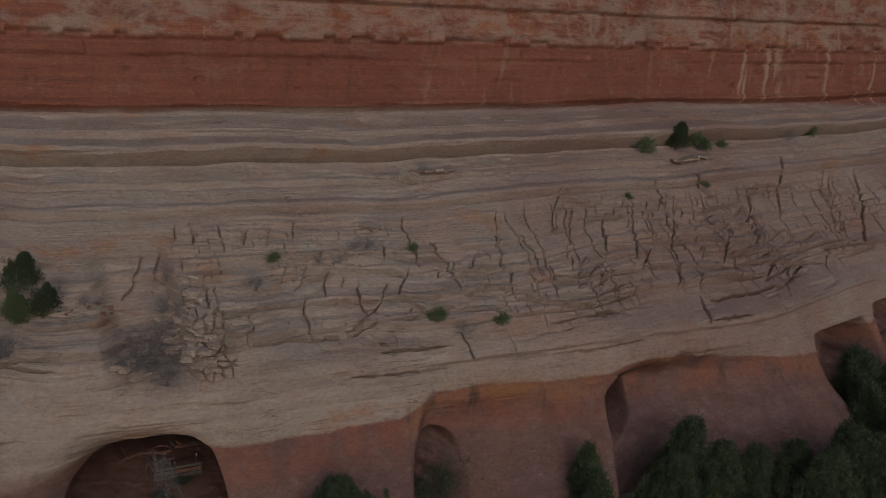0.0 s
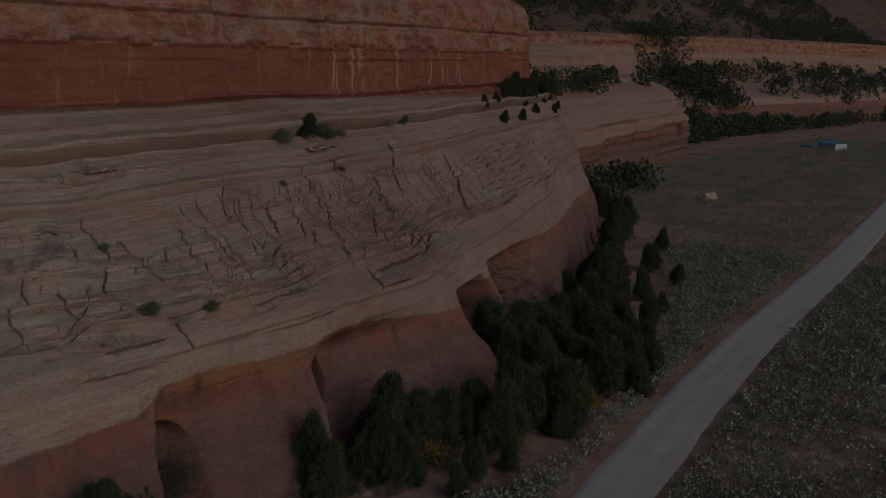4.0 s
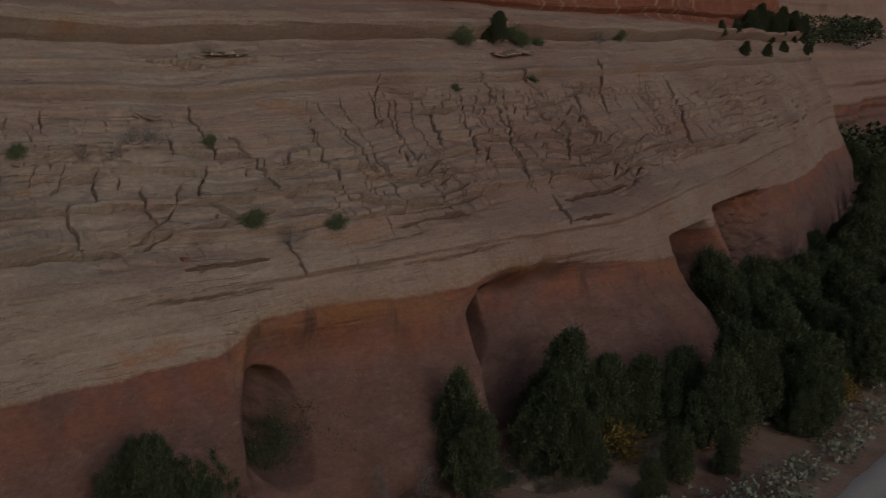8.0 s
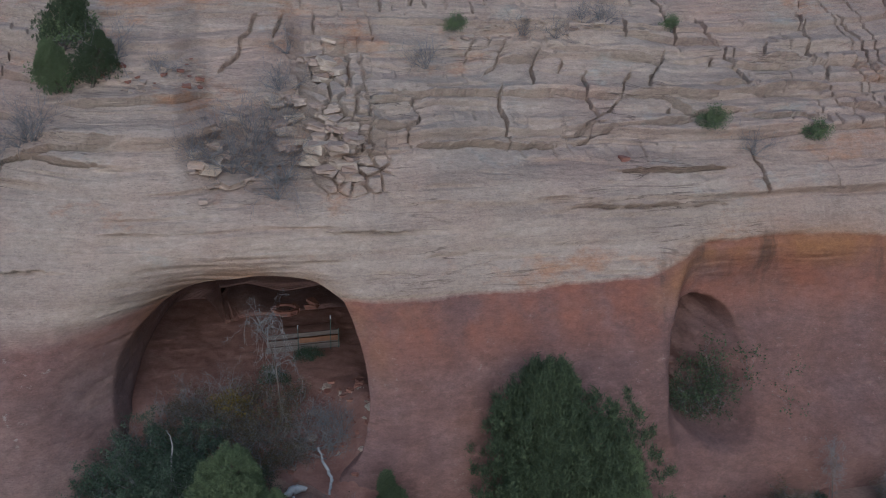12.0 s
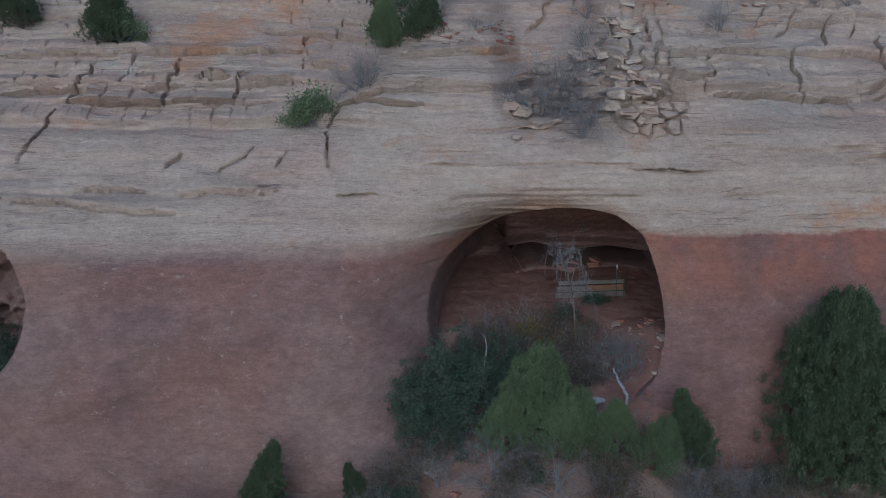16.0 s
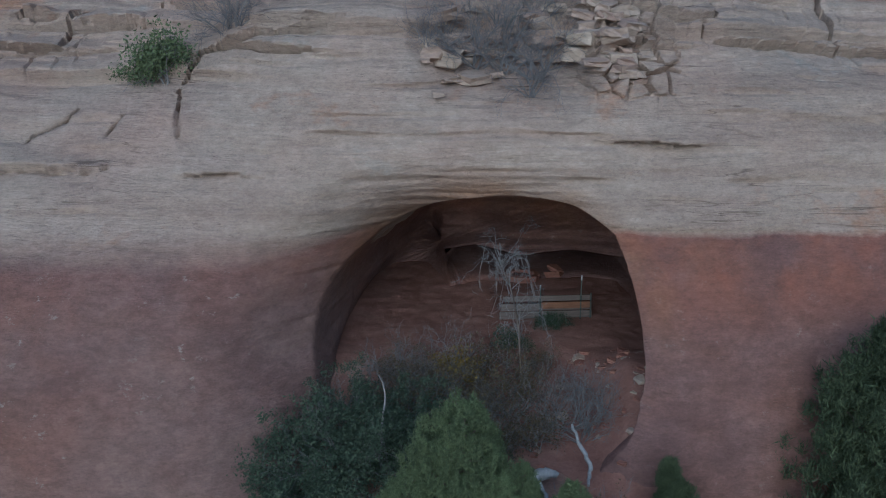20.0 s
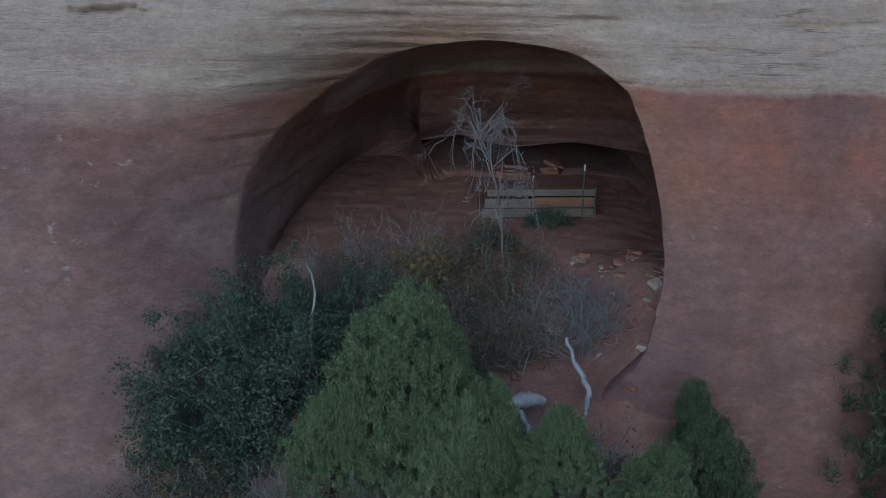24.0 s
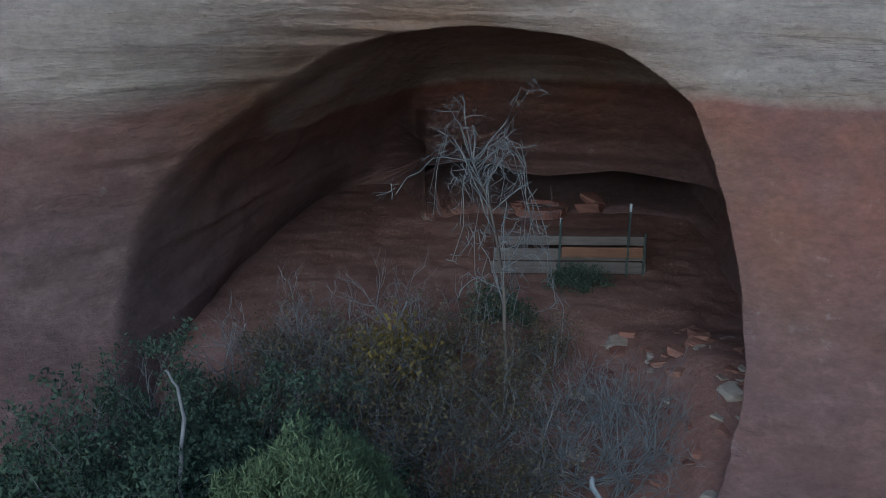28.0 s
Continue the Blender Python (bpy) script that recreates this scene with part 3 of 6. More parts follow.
# steep joints, as (along, height) from the west end eastward
JOINTS_WEST = [
    [(-18.19, 10.14), (-18.59, 9.38), (-19.03, 8.77)],
    [(-17.42, 11.64), (-17.5, 10.97), (-17.89, 10.38)],
    [(-15.68, 11.29), (-16.24, 10.96)],
    [(-14.38, 11.72), (-14.47, 11.12), (-14.7, 10.71), (-14.73, 10.37)],
    [(-13.76, 9.14), (-14.23, 8.59)],
    [(-12.86, 11.54), (-13.3, 11.28), (-13.4, 10.95)],
    [(-11.91, 11.28), (-12.23, 10.95), (-12.31, 10.44)],
    [(-11.4, 9.21), (-11.91, 8.9), (-12.61, 8.59)],
    [(-10.38, 9.13), (-10.63, 8.66)],
    [(-9.91, 12.54), (-10.08, 12.08)],
    [(-9.85, 11.9), (-9.93, 11.55), (-10.27, 10.95)],
    [(-9.11, 9.71), (-9.04, 9.26), (-8.94, 8.66)],
    [(-8.65, 10.29), (-9.02, 9.79)],
    [(-8.33, 13.45), (-8.74, 12.77), (-8.96, 12.12)],
    [(-0.76, 14.23), (-1.01, 13.77), (-1.39, 13.32), (-1.52, 13.1), (-2.0, 12.82), (-2.29, 12.62)],
    [(0.15, 14.33), (-0.49, 13.32)],
    [(1.18, 15.5), (0.86, 14.84)],
]
JOINTS_MIDDLE = [
    [(1.95, 15.59), (1.92, 14.79)],
    [(2.81, 13.74), (2.58, 13.36)],
    [(3.44, 15.52), (3.33, 14.95)],
    [(3.64, 12.16), (3.42, 11.89), (3.61, 11.6), (3.46, 11.47), (3.06, 11.28), (3.03, 10.88)],
    [(5.05, 15.33), (4.42, 14.67)],
    [(6.29, 15.28), (5.68, 14.72)],
    [(6.41, 13.68), (5.81, 12.85)],
    [(6.8, 12.22), (6.59, 11.78), (6.59, 11.34), (6.39, 10.71)],
    [(7.5, 13.58), (7.03, 12.99), (6.84, 12.75), (6.41, 12.61)],
    [(7.68, 15.46), (7.29, 14.76)],
    [(8.83, 13.48), (8.35, 12.97), (7.87, 12.2)],
    [(9.42, 13.04), (9.2, 12.64)],
    [(10.09, 12.72), (9.82, 12.25), (9.76, 11.71), (9.86, 11.45)],
    [(11.03, 12.04), (10.37, 11.64), (9.89, 11.41), (9.02, 11.05)],
    [(11.62, 12.75), (11.25, 12.43), (10.98, 12.04)],
    [(12.3, 14.35), (12.1, 13.83)],
]
JOINTS_EAST = [
    [(12.33, 11.84), (12.08, 11.54)],
    [(12.92, 11.54), (11.99, 11.23), (10.42, 11.19), (9.52, 10.9), (8.61, 10.68)],
    [(13.17, 13.36), (12.88, 13.01), (12.29, 12.68), (11.79, 12.13)],
    [(13.96, 13.74), (13.8, 13.32)],
    [(14.45, 10.58), (14.64, 10.16), (14.75, 9.66), (14.82, 9.12)],
    [(14.53, 15.6), (14.15, 15.15), (14.24, 14.45), (13.98, 13.8), (13.79, 13.33)],
    [(15.11, 13.23), (14.51, 12.91)],
    [(15.44, 14.43), (15.4, 13.9), (15.75, 13.51), (15.56, 13.17), (15.65, 12.68), (15.57, 12.25)],
    [(16.23, 13.61), (15.92, 13.17)],
    [(17.2, 10.15), (17.34, 9.64), (17.23, 9.13)],
    [(17.5, 13.59), (17.11, 13.12)],
    [(19.1, 12.85), (18.68, 12.28), (18.53, 11.88), (18.56, 11.56)],
    [(19.35, 12.86), (18.72, 12.23)],
    [(19.52, 14.42), (19.34, 13.88), (19.01, 13.36), (18.61, 12.94)],
]
JOINTS_FAR = [
    [(20.55, 15.47), (19.83, 14.63), (19.48, 13.8), (18.66, 12.92)],
    [(21.14, 14.23), (21.32, 13.68), (21.35, 13.23), (20.93, 12.23)],
    [(24.05, 12.94), (23.28, 12.41)],
    [(24.18, 13.44), (23.42, 12.77), (23.56, 12.13), (23.01, 11.58)],
    [(25.33, 12.02), (24.87, 11.44)],
    [(25.87, 14.79), (24.79, 13.77), (24.2, 13.31)],
    [(25.96, 16.1), (24.89, 15.3), (24.18, 14.24), (23.36, 14.05)],
    [(28.2, 14.46), (27.45, 13.36), (26.85, 12.75)],
    [(30.52, 12.83), (28.72, 11.9)],
    [(31.12, 15.35), (30.71, 14.58), (29.84, 13.31), (28.68, 12.3)],
    [(31.66, 10.34), (30.81, 9.29)],
    [(32.91, 11.34), (31.98, 10.58)],
    [(33.73, 16.31), (33.78, 15.68), (33.51, 14.88)],
    [(33.79, 13.89), (31.98, 12.56), (31.66, 11.89), (30.56, 10.88)],
    [(34.33, 13.24), (34.34, 12.65), (33.67, 11.99)],
    [(37.64, 12.95), (35.1, 11.71)],
]
JOINTS_END = [
    [(38.32, 10.12), (37.68, 9.21)],
    [(38.34, 13.79), (37.41, 12.68)],
    [(38.39, 16.39), (37.66, 15.77), (38.49, 15.01)],
    [(39.2, 15.48), (39.59, 14.05), (39.7, 13.38)],
    [(40.45, 11.38), (38.27, 10.56)],
    [(41.14, 13.57), (40.72, 12.79), (40.12, 12.22)],
    [(42.19, 11.0), (40.32, 10.31), (39.04, 9.69)],
    [(42.99, 15.12), (41.33, 12.91), (41.2, 11.72)],
    [(43.83, 10.97), (41.1, 10.34)],
    [(48.11, 11.72), (45.08, 9.54)],
    [(49.79, 16.91), (46.93, 15.12), (45.62, 13.52)],
    [(53.62, 15.92), (52.29, 14.78), (51.93, 13.61), (50.29, 12.43)],
    [(54.34, 15.93), (52.23, 13.42), (51.33, 12.11)],
    [(58.07, 15.68), (56.43, 13.9), (53.1, 11.81), (52.25, 11.32)],
]
# level partings between beds
PARTINGS_WEST = [
    [(-20.93, 11.85), (-18.48, 11.79), (-14.84, 11.81), (-9.85, 11.85)],
    [(-20.33, 10.81), (-18.37, 10.72), (-16.84, 10.75)],
    [(-19.16, 7.82), (-17.4, 7.77), (-15.95, 7.63), (-13.5, 7.51)],
    [(-17.9, 10.42), (-15.98, 10.39), (-14.45, 10.38)],
    [(-16.63, 8.11), (-14.67, 8.06)],
    [(-15.49, 10.8), (-14.17, 10.92)],
    [(-14.35, 10.39), (-12.15, 10.41)],
    [(-13.95, 8.0), (-12.53, 8.0), (-10.59, 8.06)],
    [(-13.62, 11.03), (-12.44, 10.99)],
    [(-11.94, 12.63), (-9.8, 12.51), (-7.71, 12.35)],
    [(-11.84, 10.94), (-10.27, 10.95)],
    [(-9.71, 11.5), (-8.49, 11.45)],
    [(-8.68, 10.35), (-6.72, 10.93), (-5.47, 11.11)],
    [(-8.62, 7.97), (-7.22, 8.02)],
    [(-7.9, 10.59), (-5.76, 10.57)],
    [(-6.88, 11.92), (-4.64, 12.02), (-2.55, 12.03)],
]
PARTINGS_MIDDLE = [
    [(0.6, 8.82), (2.6, 8.74)],
    [(0.98, 11.39), (1.99, 11.31), (3.11, 11.25)],
    [(1.45, 11.88), (3.45, 11.96)],
    [(2.82, 12.23), (4.95, 12.07), (6.76, 12.06)],
    [(3.18, 10.94), (4.38, 10.8), (6.34, 10.72), (8.03, 10.69)],
    [(6.84, 12.04), (8.5, 11.98)],
    [(6.99, 12.91), (8.66, 12.97)],
    [(7.8, 9.07), (9.49, 8.96), (11.04, 8.95), (13.24, 8.94)],
    [(8.14, 12.05), (9.53, 12.01), (10.64, 11.98)],
    [(9.68, 11.19), (8.32, 10.86)],
    [(9.71, 10.01), (11.62, 9.92), (13.44, 9.94)],
    [(10.56, 13.17), (11.48, 13.15), (12.91, 13.02)],
    [(11.05, 12.02), (12.69, 12.1), (14.57, 12.07)],
    [(11.47, 11.22), (12.83, 11.39)],
    [(12.1, 13.83), (13.96, 13.74), (15.72, 13.68)],
    [(12.29, 12.07), (13.11, 11.52)],
    [(12.57, 11.62), (15.1, 11.64)],
    [(13.82, 17.44), (16.21, 17.11), (21.65, 17.15)],
]
PARTINGS_EAST = [
    [(14.32, 12.42), (15.61, 12.25)],
    [(14.71, 12.1), (16.58, 12.09), (18.58, 12.06)],
    [(15.0, 11.49), (16.59, 11.29), (17.68, 11.27)],
    [(15.27, 12.88), (16.68, 12.83), (18.16, 12.81)],
    [(16.46, 13.01), (18.66, 12.88)],
    [(18.58, 11.67), (20.83, 11.06), (23.41, 10.79)],
    [(19.03, 12.85), (20.91, 12.64)],
    [(19.53, 8.98), (22.61, 8.85), (26.1, 8.97)],
    [(20.79, 12.24), (22.99, 11.84), (26.1, 11.66)],
    [(22.51, 12.14), (25.36, 11.89), (28.34, 11.8)],
    [(23.07, 10.45), (24.86, 10.22)],
    [(25.43, 15.7), (28.01, 15.08)],
    [(26.37, 12.4), (29.48, 12.5)],
    [(26.82, 14.27), (30.34, 14.46)],
    [(28.61, 11.83), (31.7, 11.74), (36.14, 11.45)],
    [(29.86, 13.02), (32.27, 12.97), (34.81, 12.91), (39.98, 12.23)],
    [(31.16, 9.38), (34.37, 9.4)],
    [(31.86, 11.16), (37.94, 10.76)],
]
PARTINGS_FAR = [
    [(32.28, 10.15), (35.19, 10.24), (39.38, 10.27)],
    [(33.89, 12.11), (38.27, 11.96), (44.06, 11.62), (49.91, 11.73)],
    [(35.33, 14.26), (41.15, 14.43)],
    [(35.77, 13.44), (42.21, 12.97)],
    [(36.42, 11.57), (40.85, 11.17), (45.78, 10.74)],
    [(41.54, 15.31), (48.34, 15.23)],
    [(46.67, 11.51), (52.02, 11.34), (58.07, 11.15)],
]


def cracks(x, s):
    steep = JOINTS_WEST + JOINTS_MIDDLE + JOINTS_EAST + JOINTS_FAR + JOINTS_END
    level = PARTINGS_WEST + PARTINGS_MIDDLE + PARTINGS_EAST + PARTINGS_FAR
    return sum(groove(x, s, line, k) for k, line in enumerate(steep)) + sum(parting(x, s, line, k) for k, line in enumerate(level))


def cliff_relief(x, s, z):
    """Relief along the normal: layers, joints and blocks, swells."""
    zz = z + (0.10 + 0.22 * step(15.5, 13.5, z)) * vnoise(x * 0.06, z * 0.1, 0, 3) + 0.05 * vnoise(x * 0.5, z * 0.4, 0, 4)
    patch = step(-0.45, 0.5, vnoise(x * 0.12, z * 0.25, 0, 24))
    sz = s + (zz - z)
    layers = 0.05 * vnoise(zz * 1.5, x * 0.05, 0, 21) + beds_of(x, sz, 0.62, 0.14, 22) + beds_of(x, sz, 0.23, 0.06, 23) * (0.25 + 0.75 * patch)
    dent = -0.14 * np.clip(vnoise(x * 0.55, zz * 5.0, 0, 25) - 0.42, 0, 1) * 2.2
    steps = (0.32 + 1.2 * step(9.6, 10.8, z)) * (1 - 0.65 * step(15.2, 16.0, z) * step(20.6, 20.2, z))
    swell = 0.35 * fbm(x * 0.07, z * 0.12, 0, 3, 31) + 0.08 * fbm(x * 0.4, z * 0.7, 0, 3, 32)
    rough = 0.022 * fbm(x * 2.2, z * 4.5, 0, 3, 33)
    smooth_red = step(7.2, 6.4, z)
    wall = step(20.3, 21.0, z)
    pale = (1 - smooth_red) * (1 - wall)
    cover = 0.4 + 0.6 * step(-0.3, 0.3, vnoise(x * 0.15, 3.0, 0, 26))
    cover2 = step(-0.2, 0.25, vnoise(x * 0.2, 9.0, 0, 27))
    cover3 = step(0.0, 0.3, vnoise(x * 0.5, 4.0, 0, 28))
    beds = shelf(sz, rise_of(8.1), 0.04, 0.07, 0.6) * cover2 * cover3 + shelf(sz, rise_of(9.35), 0.16, 0.14, 1.2) * cover * step(2.0, 5.0, x) + shelf(sz, rise_of(10.1), 0.16, 0.16, 0.9) * step(-6.5, -8.5, x) + shelf(sz, rise_of(11.15), 0.20, 0.22, 0.9) * cover2 + shelf(sz, rise_of(13.4), 0.12, 0.12, 0.8) * cover + shelf(sz, rise_of(16.05), 0.30, 0.34, 1.0) + shelf(sz, rise_of(17.2), 0.15, 0.12, 0.6) * cover2 + shelf(sz, rise_of(18.5), 0.75, 0.8, 0.9) + shelf(sz, rise_of(20.75), 0.35, 0.45, 0.7) + shelf(sz, rise_of(19.4), 0.2, 0.2, 0.5) * cover + shelf(sz, rise_of(25.0), 0.15, 0.25, 1.5) + shelf(sz, rise_of(24.0), 0.1, 0.2, 0.6) * cover2 + shelf(sz, rise_of(27.6), 0.25, 0.25, 1.5) * cover
    # joints: steep cracks that wander, and level ones along the beds
    wx = x + 0.16 * vnoise(x * 0.35, s * 0.9, 0, 41) + 0.40 * vnoise(x * 0.15, s * 0.35, 0, 46) - 0.16 * (s - 16) * step(5, 25, x)
    some = step(-0.4, 0.0, vnoise(x * 0.22, s * 0.3, 0, 45))
    ws = (zz + 0.16 * vnoise(x * 0.5, z * 0.8, 0, 42) + 0.45 * vnoise(x * 0.13, z * 0.25, 0, 47)) * 0.82
    bed = np.floor(ws / 0.42)
    offb = np.minimum(ws / 0.42 - bed, 1 - ws / 0.42 + bed) * 0.42
    runsb = step(-0.45, -0.2, vnoise(x * 0.35, np.round(ws / 0.42) * 5.3, 0, 54)) * some
    slide = 1.25 * (0.75 + 0.6 * hash3(bed, 0 * bed, 0 * bed, 56))
    wc = wx / slide + 3.3 * hash3(bed, 0 * bed, 0 * bed, 57)
    col_id = np.round(wc)
    offc = np.abs(wc - col_id - 0.5 * (hash3(col_id, bed, 0 * bed, 58) - 0.5) - 0.06 * vnoise(s * 1.5, col_id, 0, 49)) * slide
    runsc = some * (hash3(col_id, bed, 0 * bed, 60) > np.where(x < -4, 0.6, 0.42))
    field = step(10.2, 11.0, zz + 0.6 * vnoise(x * 0.3, z * 0.3, 0, 43)) * step(15.9, 14.9, zz) * step(0.2, 1.6, x + 0.8 * vnoise(z * 0.5, x * 0.2, 0, 44)) * step(112, 90, x)
    left = step(9.9, 10.5, zz) * step(15.6, 14.8, zz) * step(-5.0, -8.0, x)
    field = np.maximum(field, left)
    post = np.round(wx / 1.35)
    offp = np.abs(wx / 1.35 - post - 0.6 * (hash3(post, 0 * post, 0 * post, 51) - 0.5)) * 1.35
    runsp = step(-0.05, 0.15, vnoise(post * 3.7, s * 0.16, 0, 52)) * step(17, 22, x)
    thin = 0.028 + 0.0006 * np.clip(x - 18, 0, 60) + 0.003 * np.clip(x - 50, 0, 60)
    near_face = 0.55 + 0.45 * step(16.0, 22.0, x)
    joint = near_face * (-0.34 * np.exp(-((offb / thin) ** 2)) * runsb - 0.24 * np.exp(-((offc / thin) ** 2)) * runsc - 0.34 * np.exp(-((offp / thin) ** 2)) * runsp)
    cell = hash3(np.floor(wc - 0.5), bed, 0 * bed, 55)
    block = (0.16 * (cell - 0.5) - (0.22 + 0.10 * step(20.0, 8.0, x)) * (ws / 0.42 - bed - 0.5)) * step(0.0, 0.12, np.minimum(offc, offb)) * some
    lines = cracks(x, s)
    # the broken column beside the gully
    col = step(-0.2, 0.4, x) * step(2.6, 1.8, x) * step(9.4, 10.2, z) * step(13.8, 13.0, z)
    e2, w2 = cells(x / 0.5 + 0.2 * vnoise(x, z, 0, 48), z / 0.36, 59, 0.9)
    rubble = col * (-0.35 * np.exp(-((e2 / 0.12) ** 2)) + 0.42 * (w2 - 0.35))
    return pale * (steps * layers + dent) + beds * (1 - 0.7 * smooth_red) + swell * (1 - 0.5 * wall) + rough + field * (joint + block) + lines + rubble + smooth_red * (0.3 * layers + 0.06 * fbm(x * 0.9, z * 1.6, 0, 3, 34)) + wall * (0.7 * layers + 0.35 * vnoise(x * 0.22, z * 0.03, 0, 61) + 0.12 * vnoise(x * 0.9, z * 0.1, 0, 62) - 0.6 * np.exp(-(((z - 25.2) / 0.16) ** 2)) * step(0.25, 0.5, vnoise(x * 1.1, 2.0, 0, 64)) - 0.3 * np.clip(vnoise(x * 0.9, z * 1.6, 0, 63) - 0.55, 0, 1) * 2)


ALCOVE = (-2.35, 4.3)
rim = curve([(-180, 3.65), (-165, 3.6), (-140, 3.5), (-115, 3.6), (-90, 3.2), (-60, 2.85), (-40, 3.0), (-20, 3.24), (0, 3.34), (15, 3.45), (30, 3.64), (42, 3.9), (55, 3.8), (70, 3.5), (90, 3.27), (110, 3.14), (125, 3.1), (140, 3.2), (155, 3.45), (170, 3.6), (180, 3.65)])
flare = curve([(-180, 0.85), (-150, 0.8), (-110, 0.5), (-60, 0.46), (60, 0.46), (100, 0.5), (140, 0.75), (180, 0.85)])


def rim_distance(x, z):
    dx, dz = x - ALCOVE[0], z - ALCOVE[1]
    a = np.degrees(np.arctan2(dz, dx))
    return np.hypot(dx, dz) / rim(a) - (flare(a) - 0.46)


def face_y(x, z):
    """The face's place for a height, away from the ledges."""
    s = np.interp(z, pro_z, arc)
    y, z0, ny, nz = cliff_point(x, s)
    return y + cliff_relief(x, s, z) * ny + recess(x, z)


def build_cliff():
    xs = np.concatenate([np.arange(-110, -26, 0.8), np.arange(-26, 0, 0.06), np.arange(0, 46, 0.043), np.arange(46, 62, 0.1), np.arange(62, 90, 0.2), np.arange(90, 149, 0.35)])
    s0, s1 = arc[pro_z == 17.3][0], arc[-3]
    sa, sb = np.interp([9.0, 15.8], pro_z, arc)
    ss = np.concatenate([np.arange(0.8, rise_of(6.6), 0.1), np.arange(rise_of(6.6), sa, 0.06), np.arange(sa, sb, 0.043), np.arange(sb, s0, 0.09), np.arange(s0, rise_of(21.0), 0.075), np.arange(rise_of(21.0), s1, 0.12), np.linspace(s1, arc[-1], 12)])
    x, s = np.meshgrid(xs, ss, indexing="ij")
    y, z, ny, nz = cliff_point(x, s)
    r = cliff_relief(x, s, z)
    r = r * step(arc[-1], arc[-3], s) + 1.5 * fbm(x * 0.05, y * 0.05, 0, 4, 71) * step(arc[-3], arc[-1], s)
    back = 5.0 * step(113.4, 115.2, x + 0.4 * vnoise(z * 0.5, 0, 0, 72)) * step(18.6, 19.4, z)
    y2, z2 = y + r * ny + recess(x, z) + back, z + r * nz * step(1.5, 2.3, rim_distance(x, z))
    quads = sheet(len(xs), len(ss))
    q = rim_distance(x, z).ravel()
    quads = quads[(x.ravel()[quads[:, 0]] < 115.6) | (z.ravel()[quads[:, 0]] < 20.9)]
    quads = quads[(q[quads] > 1.40).all(1) | (np.abs(x.ravel()[quads[:, 0]]) > 12) | (z.ravel()[quads[:, 0]] > 12)]
    me = mesh_of("cliff", np.stack([x, y2, z2], -1).reshape(-1, 3), quads, M_ROCK, True)
    height = z.ravel()[quads[:, 0]]
    me.polygons.foreach_set("use_smooth", ~((height > 9.2) & (height < 21.0)))
    ob = new("cliff", me)
    tagged(ob, "tall layered sandstone cliff with cracked pale slabs over a red foot", "cliff", kind="structure")


def build_alcove():
    """The large alcove: a rounded lip, walls and vault that close at the back."""
    nt, nr = 400, 240
    th = np.linspace(-180, 180, nt)
    lip = 0.36
    u = np.linspace(0, 1, nr)
    q = np.where(u < 0.33, u / 0.33 * lip, lip + (1 - lip) * (1 - (1 - np.clip((u - 0.33) / 0.67, 0, 1)) ** 2.2))
    t, q = np.meshgrid(th, q, indexing="ij")
    out = q < lip
    phi = np.clip((q - lip) / (1 - lip), 0, 1) * np.pi / 2
    c, d = np.cos(np.radians(t)), np.sin(np.radians(t))
    round_off = 0.36 - 0.18 * step(0.1, 0.6, c) + 0.55 * step(0.15, -0.8, c) * step(-0.5, 0.2, d)
    west = step(0.2, -0.7, c) * step(-0.6, 0.1, d)
    shrink = np.where(out, 1.0 + flare(t) * (1 - q / lip), np.cos(phi) ** round_off * (1 - 0.32 * west * np.sin(phi) ** 0.7))
    R = rim(t)
    widen = np.where(c > 0, 1 + 0.9 * np.sin(phi) ** 0.5 * step(0.0, 0.6, c) * step(-0.75, -0.2, d), 1.0)
    x = ALCOVE[0] + R * shrink * c * widen
    z = ALCOVE[1] + R * shrink * d * (1 - 0.14 * np.sin(phi) ** 2 * (d > 0))
    base = np.where(out, face_y(x, z), face_y(ALCOVE[0] + R * c, ALCOVE[1] + R * d))
    soft = 0.35 + 1.75 * step(0.1, -0.7, c) + 0.35 * step(0.5, 1.0, d)
    a = np.clip((q / lip - 0.06) / 0.94, 0, 1)
    dish = soft * np.where(out, a ** (2.6 - 0.8 * step(0.1, -0.7, c)), 1.0)
    y = base + dish + 9.4 * np.sin(phi) ** (1.1 - 0.45 * step(0.1, 0.6, c))
    inner = step(0, 0.12, q - lip)
    rough = (0.12 * fbm(x * 0.5, z * 0.9, y * 0.5, 4, 81) + 0.13 * vnoise(x * 0.1, z * 2.6, y * 0.1, 82) + 0.07 * vnoise(x * 0.2, z * 7.0, y * 0.2, 83)) * inner
    slot = 3.2 * np.exp(-(((z - 4.15 - 0.12 * vnoise(x * 0.7, 0, 0, 84)) / 0.2) ** 4)) * step(0.55, 0.8, np.sin(phi)) * step(-2.8, -1.6, x)
    ledges = 0.05 * vnoise(x * 0.3, z * 9.0, 0, 85) * a**2 * out
    y = y - rough * 1.6 * np.sin(phi) + slot + ledges - 0.006 * out
    x = x + rough * c * np.cos(phi)
    z = z + rough * d * np.cos(phi) * 1.6
    ob = new("alcove_wall", mesh_of("alcove_wall", np.stack([x, y, z], -1).reshape(-1, 3), sheet(nt, nr), M_ROCK, True))
    tagged(ob, "deep arched alcove hollowed into the foot of the cliff", "alcove", kind="structure")


